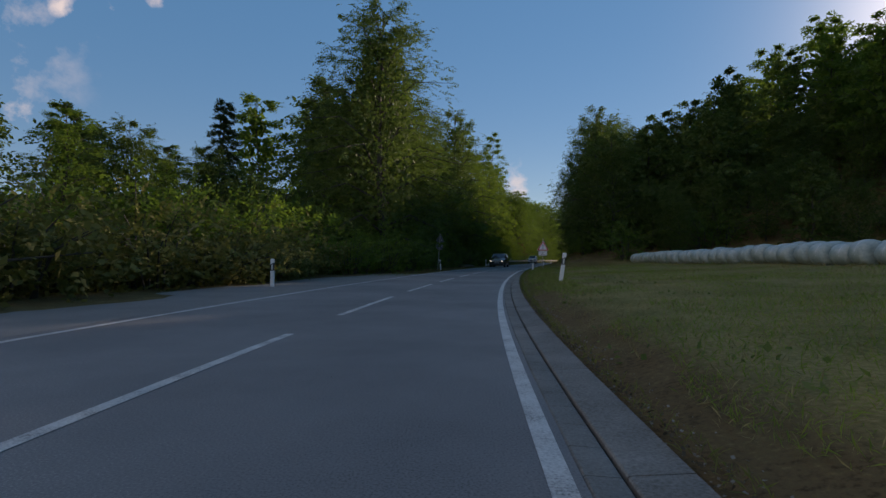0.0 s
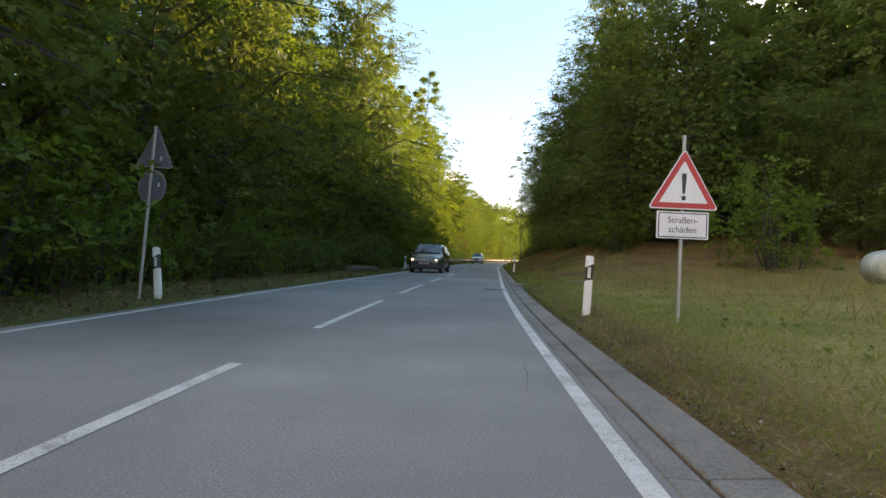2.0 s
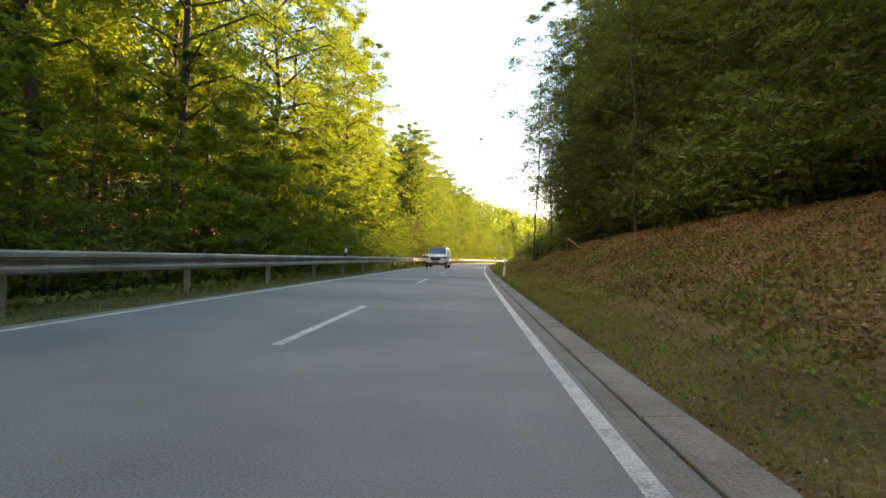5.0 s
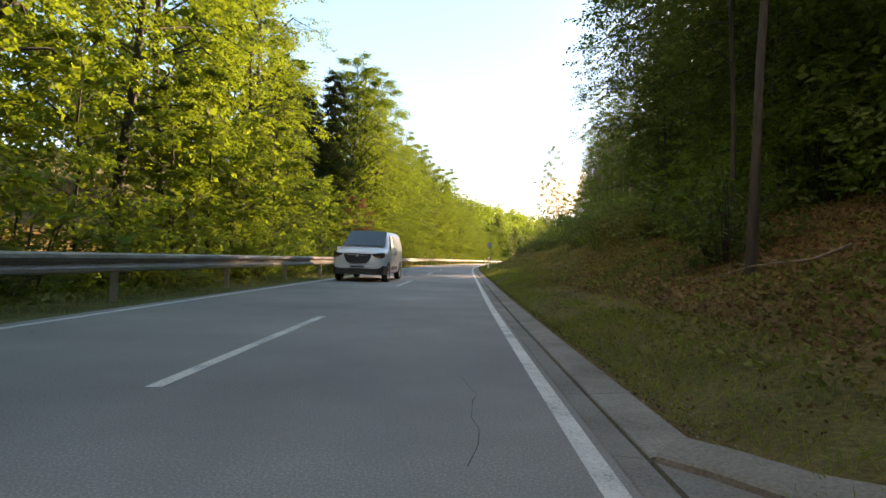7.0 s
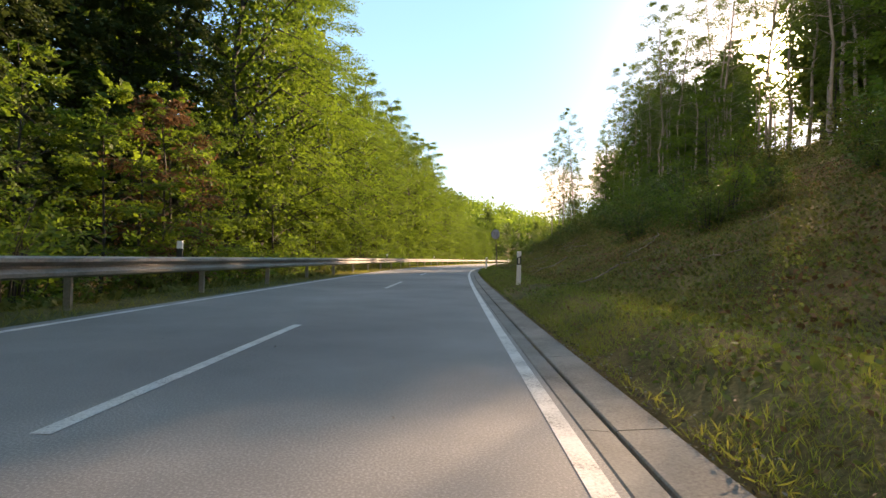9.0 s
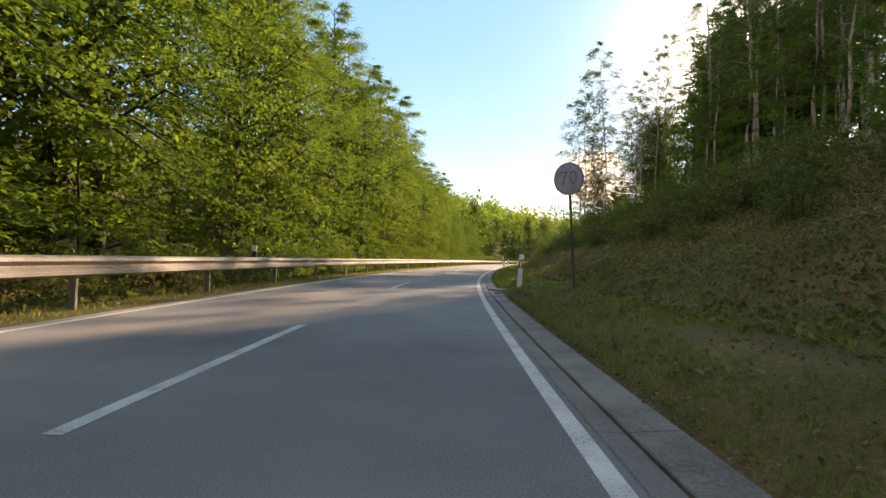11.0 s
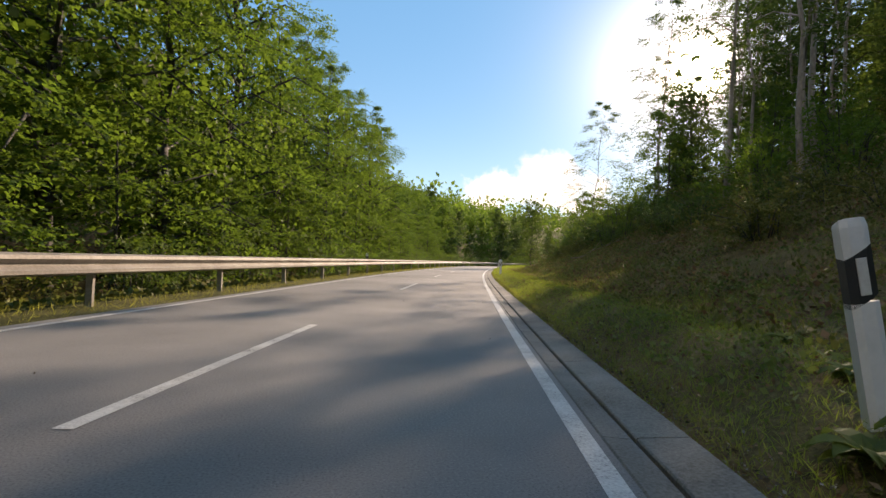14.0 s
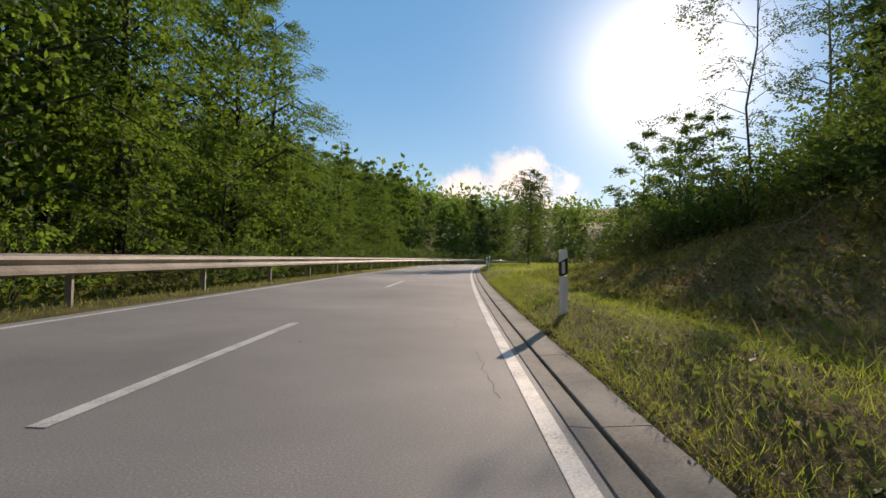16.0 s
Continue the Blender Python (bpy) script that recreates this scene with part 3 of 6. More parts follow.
def shrub_meshes(seed, height, radius, leaf_material, n_sprays, leaf, per=7, reach=0.4):
    """Many thin stems from the ground under a rounded, uneven mound of leaves."""
    global rng
    rng = np.random.default_rng(seed)
    rnd = random.Random(seed)
    verts, faces, quads = [], [], []
    k = 14
    for i in range(k):
        a, e = rnd.uniform(0, 6.28), rnd.uniform(0.25, 1.0)
        tip = Vector((math.cos(a) * radius * e * 0.9, math.sin(a) * radius * e * 0.9, height * rnd.uniform(0.6, 1.02) * (1.05 - 0.5 * e * e)))
        tube(verts, faces, [Vector((math.cos(a) * 0.15 * radius, math.sin(a) * 0.15 * radius, -0.15)), tip * 0.55 + Vector((0, 0, height * 0.12)), tip], [0.025, 0.016, 0.006], 4)
        n = n_sprays // k
        w = rng.uniform(0.15, 1.08, n)
        c = np.array(tip)[None] * w[:, None] + rng.normal(0, 1, (n, 3)) * np.array([radius * 0.26, radius * 0.26, height * 0.13])
        c[:, 2] = np.maximum(c[:, 2], 0.04)
        d = c * np.array([1, 1, 0.25]) + rng.normal(0, 0.6, (n, 3)) * radius
        quads.append(sprays(c, d, 0.55, per, reach * rng.uniform(0.6, 1.3, n), leaf))
    return mesh_from("stem", verts, faces, M_BARK, True), quads_mesh("foliage", np.concatenate(quads), leaf_material)


PROTO = {}
KINDS = {
    # kind: (builder, object name, label, category)
    "beech1": (lambda: tree_meshes(11, 16, 5.2, 0.05, M_BEECH, M_BARK, 42, 3250, 0.114, 0.93, per=8, shape=0.8, droop=0.3, core=3360), "beech_tree", "tall beech with layered yellow-green foliage down to the ground", "tree"),
    "beech2": (lambda: tree_meshes(12, 14, 4.6, 0.04, M_BEECH, M_BARK, 37, 2875, 0.110, 0.84, per=8, shape=0.8, droop=0.28, core=3080), "beech_tree", "full beech with layered sunlit green branches", "tree"),
    "beech3": (lambda: tree_meshes(13, 18, 5.0, 0.08, M_BEECH, M_BARK, 45, 3250, 0.114, 0.82, per=8, shape=0.75, droop=0.32, core=3360), "beech_tree", "tall green beech with hanging branch tips", "tree"),
    "oak1": (lambda: tree_meshes(21, 17, 6.0, 0.06, M_OAK, M_BARK, 38, 2600, 0.155, 0.5, trunk_r=0.28, per=8, shape=0.55, core=4200), "oak_tree", "large dark green broadleaved tree at the roadside", "tree"),
    "oak2": (lambda: tree_meshes(22, 14, 5.4, 0.05, M_OAK, M_BARK, 34, 2300, 0.15, 0.5, per=8, shape=0.6, core=3800), "oak_tree", "dense dark green broadleaved tree on the bank", "tree"),
    "tall1": (lambda: tree_meshes(31, 20, 4.6, 0.20, M_YELLOW, M_BARK, 44, 3200, 0.13, 0.66, per=9, trunk_r=0.19, lean=0.6, core=700, droop=0.3), "tall_beech", "tall beech with dark bare trunk and yellowing crown", "tree"),
    "tall2": (lambda: tree_meshes(32, 22, 4.4, 0.24, M_BEECH, M_BARK, 42, 3100, 0.13, 0.66, per=9, trunk_r=0.2, lean=0.9, core=700, droop=0.3), "tall_beech", "tall woodland beech with dark bare trunk", "tree"),
    "tall3": (lambda: tree_meshes(33, 17, 4.4, 0.22, M_OAK, M_BARK, 32, 1700, 0.155, 0.6, trunk_r=0.17, lean=0.7, per=7, core=1200), "tall_beech", "tall dark tree with bare lower trunk on the bank", "tree"),
    "slim1": (lambda: tree_meshes(41, 13, 2.4, 0.3, M_OAK, M_PALEBARK, 26, 620, 0.115, 0.5, trunk_r=0.09, lean=0.8, core=0, per=8), "alder_tree", "slender pale-stemmed tree with a thin crown on the slope", "tree"),
    "slim2": (lambda: tree_meshes(42, 15, 2.3, 0.42, M_OAK, M_PALEBARK, 22, 560, 0.115, 0.5, trunk_r=0.10, lean=-0.7, core=0, per=8), "alder_tree", "slender pale-stemmed tree with a high thin crown", "tree"),
    "airy": (lambda: tree_meshes(43, 14, 3.8, 0.22, M_OAK, M_BARK, 34, 1500, 0.10, 0.75, trunk_r=0.055, lean=1.0, core=0, per=8, reach=0.5, droop=0.35), "alder_tree", "light-crowned leaning tree with fine branches over the verge", "tree"),
    "spruce": (lambda: tree_meshes(51, 13, 3.0, 0.04, M_NEEDLE, M_BARK, 90, 2600, 0.15, 0.75, shape=2.4, droop=0.3, core=900, per=8, reach=0.5), "spruce_tree", "dark green spruce with a pointed top", "tree"),
    "young1": (lambda: tree_meshes(61, 6.0, 2.2, 0.06, M_BEECH, M_BARK, 22, 700, 0.115, 0.92, per=8, trunk_r=0.06, core=120, reach=0.4), "young_beech", "young sunlit beech behind the crash barrier", "tree"),
    "young2": (lambda: tree_meshes(62, 5.0, 1.9, 0.05, M_YELLOW, M_BARK, 20, 600, 0.115, 0.9, per=8, trunk_r=0.05, core=100, reach=0.4), "young_beech", "young yellow-green beech at the wood's edge", "tree"),
    "red": (lambda: tree_meshes(63, 4.6, 1.5, 0.1, M_RED, M_BARK, 24, 850, 0.09, 0.8, trunk_r=0.05, core=60, reach=0.35), "copper_beech", "small copper-red beech among green shrubs", "tree"),
    "shrub1": (lambda: shrub_meshes(71, 2.6, 2.0, M_BEECH, 320, 0.125), "shrub", "leafy green shrub at the wood's edge", "shrub"),
    "shrub2": (lambda: shrub_meshes(72, 2.0, 1.8, M_OAK, 320, 0.125), "shrub", "dark green undergrowth shrub", "shrub"),
    "bramble": (lambda: shrub_meshes(73, 1.3, 1.9, M_BRAMBLE, 400, 0.105, reach=0.3), "bramble_bush", "low tangled bramble bush", "shrub"),
    "far1": (lambda: tree_meshes(81, 17, 5.6, 0.08, M_BEECH, M_BARK, 30, 560, 0.42, 0.7, core=600, reach=1.0), "wood_tree", "green woodland tree on the hillside", "tree"),
    "far2": (lambda: tree_meshes(82, 15, 5.2, 0.08, M_OAK, M_BARK, 30, 560, 0.42, 0.5, core=600, reach=1.0), "wood_tree", "dark green woodland tree on the hillside", "tree"),
}
prnd = random.Random(99)


# gaps between the trees through which the low sun reaches the road: where on the road, and half their width
LANES = ((196.0, -1.0, 1.2), (122.0, -2.0, -0.4), (159.2, -2.5, 0.5))
CROWN = {"far": 2.4, "oak": 2.4, "tal": 1.8, "bee": 2.4, "air": 0.9, "sli": 0.5, "spr": 1.2, "you": 1.0}
SUN_FLAT = Vector((SUN_DIR.x, SUN_DIR.y, 0)).normalized()


def in_lane(kind, s, l, scale):
    if l < 6 or kind[:3] not in CROWN:
        return False
    for s0, l0, half in LANES:
        v = at(s, l) - at(s0, l0)
        along = v.dot(SUN_FLAT)
        if along > 14 and (v - SUN_FLAT * along).length < half + CROWN[kind[:3]] * scale:
            return True
    return False


def plant(kind, s, l, scale=1.0, tall=1.0, z=None, turn=None):
    turn = prnd.uniform(0, 360) if turn is None else turn
    if in_lane(kind, s, l, scale):
        return None
    build, name, label, category = KINDS[kind]
    zz = ground_z(s, l) - 0.05 if z is None else z
    size = Vector((scale, scale, scale * tall))
    m = Matrix.LocRotScale(at(s, l, zz), Euler((0, 0, radians(turn))), None)
    if kind not in PROTO:
        a, b = build()
        ob = thing(name, m @ Matrix.Diagonal((*size, 1)), label, category, "trees and shrubs beside the road")
        put(a.name.split(".")[0], a, ob)
        put(b.name.split(".")[0], b, ob)
        PROTO[kind] = (ob, size)
        return ob
    ob, first = PROTO[kind]
    return copy_thing(ob, m @ Matrix.Diagonal((size.x / first.x, size.y / first.y, size.z / first.z, 1)))


def row(kinds, s0, s1, step, l0, l1, k0=0.85, k1=1.15, gaps=()):
    s = s0
    while s < s1:
        if not any(a < s < b for a, b in gaps):
            plant(prnd.choice(kinds), s + prnd.uniform(-0.3, 0.3) * step, prnd.uniform(l0, l1), prnd.uniform(k0, k1), prnd.uniform(0.9, 1.12))
        s += step


# beyond the lay-by at the start
row(["bramble"], 3, 25, 2.3, -11.8, -10.2, 1.4, 1.9)
row(["bramble", "shrub2"], 5, 26, 3.0, -15, -13, 1.3, 1.8)
row(["beech2", "oak2"], 17, 29, 2.6, -17.5, -14.5, 0.42, 0.5)
row(["shrub1"], 15, 32, 2.2, -14.0, -12.2, 1.4, 1.9)
row(["shrub2", "bramble"], 12, 33, 2.0, -11.8, -9.6, 1.0, 1.5)
plant("oak2", 30.5, -14, 0.36)
row(["shrub1", "shrub2"], 28, 48, 1.8, -21, -14, 1.5, 2.1)
row(["far2"], 14, 34, 3.4, -24, -19, 0.45, 0.55)
plant("spruce", 31, -18.6, 0.86)
plant("spruce", 36, -21, 0.6)
row(["far2", "far1", "young1"], 14, 60, 7, -46, -32, 0.36, 0.5)
plant("oak1", 36, -9.6, 0.95, 1.15)
plant("oak1", 39.5, -10.8, 1.0, 1.15)
plant("oak2", 41, -13.5, 1.0, 1.1)
row(["oak1", "beech1", "beech2", "oak2"], 44, 76, 4.2, -12.4, -10.2, 0.95, 1.15)
row(["shrub2", "shrub1"], 28, 68, 1.9, -9.2, -7.9, 0.8, 1.3)
row(["far2"], 46, 76, 4.5, -21, -16, 1.0, 1.25)
# tall beeches and undergrowth behind the barrier
row(["tall1", "tall1", "tall2"], 78, 134, 4.4, -13.5, -10.4, 0.9, 1.05)
row(["shrub1", "shrub1", "shrub2", "young2"], 68, 124, 2.2, -9.2, -7.9, 0.65, 1.0)
row(["young1", "young2"], 72, 132, 3.4, -11.8, -9.5, 0.9, 1.5)
row(["shrub1", "young2"], 70, 124, 2.2, -9.8, -8.6, 1.0, 1.5)
row(["tall1", "far1"], 72, 124, 5.2, -22, -16.5, 0.8, 1.0)
row(["far1"], 72, 118, 5, -29, -24, 0.85, 1.0)
plant("red", 140.0, -8.9, 1.25)
plant("young1", 125, -9.6, 1.2)
plant("young1", 132.5, -9.4, 1.0)
plant("young2", 127, -10.4, 1.3)
row(["spruce"], 140.5, 150, 2.2, -16.5, -13.2, 1.05, 1.3)
# the beech wall
row(["young1", "young2"], 134, 149, 3.0, -11.0, -9.4, 0.9, 1.25)
row(["beech1", "beech3"], 150.5, 164, 4.2, -13.0, -11.4, 1.2, 1.35)
row(["beech1", "beech2", "beech3"], 166, 213, 5.4, -12.4, -10.9, 0.95, 1.2)
row(["beech1", "beech3"], 166, 213, 4.8, -17.5, -15.0, 1.1, 1.3)
row(["beech2", "beech1"], 214, 240, 6.4, -12.0, -10.8, 0.9, 1.1)
row(["beech3", "beech1"], 214, 240, 4.6, -17.0, -14.5, 0.95, 1.1)
row(["beech2", "beech1"], 239, 268, 3.6, -12.4, -10.6, 0.55, 0.7)
row(["shrub1", "shrub2", "bramble"], 124, 266, 2.4, -8.9, -7.8, 0.7, 1.0)
row(["young1"], 138, 266, 6.0, -9.8, -9.0, 0.8, 1.1)
row(["far1", "far2"], 138, 166, 6.5, -23, -18, 1.0, 1.25)
row(["far1", "far2"], 212, 300, 5.0, -23, -17, 0.55, 0.75)
row(["far1", "far2"], 60, 118, 7.5, -36, -29, 1.0, 1.25)
row(["far1", "far2"], 118, 150, 7.5, -36, -29, 0.8, 1.0)
row(["far1", "far2"], 215, 330, 6.5, -36, -28, 0.6, 0.8)
# right: behind the meadow, then the wooded bank
row(["far2"], 30, 118, 5.0, 40, 50, 0.75, 0.95)
row(["far2", "far1"], 54, 98, 4.2, 28, 37, 0.78, 0.95)
row(["shrub2"], 49, 62, 2.0, 13, 34, 1.2, 1.9)
row(["oak2"], 52, 62, 2.2, 16, 36, 0.45, 0.6)
row(["oak2"], 51, 62, 2.0, 9, 16, 0.36, 0.5)
row(["oak2", "far2"], 46, 66, 1.7, 22, 35, 0.38, 0.55)
row(["shrub2"], 48, 100, 1.9, 33, 52, 1.6, 2.4)
row(["shrub2", "shrub1"], 50, 64, 1.5, 7, 20, 1.0, 1.6)
row(["far2", "far1"], 98, 120, 5.0, 28, 37, 0.9, 1.1)
row(["far2"], 58, 92, 3.6, 17, 24, 0.72, 0.88)
row(["far2"], 92, 122, 3.6, 17, 24, 0.9, 1.1)
row(["oak2", "oak1"], 58, 78, 4.2, 6.2, 8.6, 0.85, 1.05)
row(["oak2", "oak1"], 78, 102, 3.8, 8.6, 11.0, 0.85, 1.05)
row(["oak1", "far2"], 60, 100, 4.0, 11.0, 15, 0.75, 0.9)
row(["oak1", "far2"], 100, 120, 4.0, 11.0, 15, 0.95, 1.1)
row(["shrub2", "shrub1"], 57, 78, 2.2, 4.6, 6.4, 0.8, 1.2)
row(["shrub2", "shrub1"], 78, 106, 2.4, 7.6, 9.4, 0.8, 1.2)
row(["shrub2"], 84, 108, 1.8, 6.8, 8.2, 1.2, 1.7)
row(["oak2"], 86, 106, 3.2, 8.2, 9.6, 0.4, 0.5)
plant("oak2", 75, 5.4, 0.9)
plant("oak2", 83, 8.2, 0.9)
plant("airy", 107.0, 2.9, 0.95, 1.15)
plant("airy", 110.0, 4.2, 0.85, 1.1)
plant("shrub2", 108.5, 3.4, 0.75)
plant("shrub1", 111.5, 4.2, 0.8)
plant("shrub2", 105.0, 4.6, 0.8)
for s, l, k in ((104.5, 6.2, 1.1), (108.5, 7.0, 1.1), (112.0, 7.4, 1.2), (115.5, 7.6, 1.1)):
    plant("airy", s, l, k * 0.9, 1.1)
plant("oak2", 110.5, 7.4, 0.62)
plant("oak2", 114.5, 8.0, 0.66)
plant("airy", 114, 6.8, 0.95)
row(["oak2", "oak1"], 101, 121, 3.4, 7.5, 10.5, 0.8, 1.0)
row(["airy"], 98, 114, 5.0, 5.6, 6.6, 0.85, 1.0)
row(["shrub1"], 106, 118, 2.6, 6.0, 8.5, 0.8, 1.2)
row(["young1", "shrub1", "airy"], 105, 126, 2.0, 6.0, 9.5, 0.9, 1.3)
# the open slope and the trees on it
row(["slim1", "slim2"], 112, 236, 1.7, 15, 21, 0.85, 1.15)
row(["slim1", "slim2", "far2"], 112, 236, 2.6, 21, 28, 0.85, 1.1)
row(["far2", "far1"], 112, 244, 4.2, 28, 38, 0.9, 1.15)
row(["far2"], 198, 236, 3.0, 23, 31, 0.95, 1.15)
row(["far2", "far1"], 196, 214, 3.4, 17, 22, 0.8, 0.95)
row(["oak2", "far2"], 199, 228, 3.0, 18, 25, 0.75, 0.95)
row(["bramble", "shrub2"], 110, 226, 1.9, 5.0, 8.5, 0.45, 0.85)
row(["bramble", "shrub2", "shrub1"], 112, 228, 1.9, 8.5, 12, 0.6, 1.1)
row(["shrub2", "shrub1", "young1"], 112, 230, 2.6, 12, 16, 0.7, 1.2)
row(["shrub1", "bramble", "shrub2"], 116, 182, 1.5, 4.8, 9.5, 0.35, 0.6)
row(["shrub1", "shrub2"], 213, 236, 1.6, 6.0, 8.0, 0.7, 1.1)
row(["young1", "shrub1"], 215, 238, 2.0, 8.0, 10.5, 0.8, 1.15)
row(["young1", "oak2"], 217, 240, 2.8, 10.5, 13.5, 0.45, 0.6)
for s, l in ((213, 17.5), (216, 19), (219, 16.5), (222, 20), (226, 18), (229, 21), (210, 20)):
    plant(prnd.choice(["slim1", "slim2"]), s, l, prnd.uniform(1.1, 1.3), 1.15)
for s, l in ((199.5, 8.0), (201.5, 9.6), (204, 10.8), (206, 9.0), (209, 11.5), (220, 10.8), (222.5, 9.6), (224.5, 12), (227, 11), (230, 13)):
    plant(prnd.choice(["slim1", "slim2", "slim1"]), s, l, prnd.uniform(0.9, 1.15), 1.1)
row(["shrub1", "shrub2", "young1"], 219, 242, 1.7, 8, 14, 1.1, 1.6)
row(["oak2", "far2"], 230, 244, 2.6, 14, 21, 0.5, 0.68)
row(["oak2"], 102, 124, 3.0, 7.5, 10, 0.55, 0.75)
# valley end
row(["far1", "far2"], 264, 330, 4.6, -18, -10, 0.55, 0.75)
row(["far1", "far2"], 330, 420, 6.0, -17, -11, 0.6, 0.8)
row(["far1", "far2"], 236, 420, 7.0, 34, 50, 0.8, 1.1)
row(["shrub1", "shrub2"], 262, 330, 4.0, -9, -7.5, 0.9, 1.4)
plant("oak2", 262, 5.2, 0.68, 0.97)
plant("airy", 224.8, 7.7, 0.8)
row(["far2", "oak2"], 258, 312, 2.8, 15, 27, 0.45, 0.62)


# ---- ground cover ----


TS, TL = np.arange(-6.0, 306.0, 0.5), np.arange(-10.0, 36.2, 0.2)
GROUND_TABLE = np.array([[ground_z(s, l) for l in TL] for s in TS])


def table_at(table, s, l):
    i, j = (s - TS[0]) / 0.5, (l - TL[0]) / 0.2
    i0, j0 = np.clip(i.astype(int), 0, len(TS) - 2), np.clip(j.astype(int), 0, len(TL) - 2)
    u, v = i - i0, j - j0
    return table[i0, j0] * (1 - u) * (1 - v) + table[i0 + 1, j0] * u * (1 - v) + table[i0, j0 + 1] * (1 - u) * v + table[i0 + 1, j0 + 1] * u * v


def patch(scale, low, seed):
    tab = np.array([[noise.noise((s * scale, l * scale * 1.6, seed)) for l in TL[::4]] for s in TS[::4]])

    def keep(s, l):
        return tab[np.clip(((s - TS[0]) / 2).astype(int), 0, tab.shape[0] - 1), np.clip(((l - TL[0]) / 0.8).astype(int), 0, tab.shape[1] - 1)] > low

    return keep


def not_inlet(s, l):
    ok = np.ones(len(s), bool)
    for i0, i1 in INLETS:
        ok &= ~((l < 1.5) & (s > i0 - 1.2) & (s < i1 + 0.1))
    return ok


def ragged(s, l):
    edge = np.array([0.53 - 0.05 * noise.noise((a * 0.7, 3.0, 8.0)) - 0.05 * noise.noise((a * 3.1, 5.0, 8.0)) for a in s])
    return l > edge


def cover_quads(n, s0, s1, l0, l1, size, upright, seed, width=0.6, bias=1.0, keep=None, least=-9.0):
    """Loose blades or leaves strewn between s0 and s1, l0 and l1 (denser towards l0 where bias > 1)."""
    r = np.random.default_rng(seed)
    s = r.uniform(s0, s1, n)
    l = l0 + (l1 - l0) * r.uniform(0, 1, n) ** bias
    if keep is not None:
        ok = keep(s, l)
        s, l = s[ok], l[ok]
    m = len(s)
    h = np.interp(s, STEPS, HEAD)
    c = np.stack([np.interp(s, STEPS, LINE_X) + l * np.cos(h), np.interp(s, STEPS, LINE_Y) - l * np.sin(h), np.maximum(table_at(GROUND_TABLE, s, l), least)], 1)
    d = r.normal(0, 1, (m, 3))
    d[:, 2] = np.abs(d[:, 2]) * 0.4 + upright * r.uniform(0.6, 1.6, m)
    nn = r.normal(0, 1, (m, 3)) + np.array([0, 0, 0 if upright > 0.8 else 1.6])
    c[:, 2] += 0.005 if upright > 0.8 else r.uniform(0.0, 0.05, m)
    return leaf_quads(c, d, nn, size[0] + (size[1] - size[0]) * r.uniform(0, 1, m) ** 1.5, width)


def undergrowth(n, s0, s1, l0, l1, size, tall, seed, low, bias=1.0):
    """Leaves at all heights of low clumps; tall: the clumps' height."""
    r = np.random.default_rng(seed)
    s, l = r.uniform(s0, s1, n), l0 + (l1 - l0) * r.uniform(0, 1, n) ** bias
    f = np.array([noise.noise((a * 0.55, b * 0.8, seed)) + 0.5 * noise.noise((a * 1.7, b * 2.1, seed + 9.0)) for a, b in zip(s, l)])
    ok = f > low
    s, l, f = s[ok], l[ok], f[ok]
    m = len(s)
    h = np.interp(s, STEPS, HEAD)
    z = table_at(GROUND_TABLE, s, l) + tall * np.minimum(f - low, 0.7) / 0.7 * r.uniform(0.1, 1.0, m) * smooth_np(l, l0, l0 + 1.2)
    c = np.stack([np.interp(s, STEPS, LINE_X) + l * np.cos(h), np.interp(s, STEPS, LINE_Y) - l * np.sin(h), z], 1)
    d = r.normal(0, 1, (m, 3)) + np.array([0, 0, 0.1])
    return leaf_quads(c, d, r.normal(0, 0.7, (m, 3)) + np.array([0, 0, 1.0]), size[0] + (size[1] - size[0]) * r.uniform(0, 1, m) ** 1.5, 0.68)


def smooth_np(x, a, b):
    u = np.clip((x - a) / (b - a), 0, 1)
    return u * u * (3 - 2 * u)


def stuff(name, quads, material, label, category):
    ob = put(name, quads_mesh(name, np.concatenate(quads), material))
    return tagged(ob, label, category, kind="stuff")


tuft_patch = patch(1.1, -0.06, 31.0)


def tufty(s, l):
    return not_inlet(s, l) & tuft_patch(s, l)


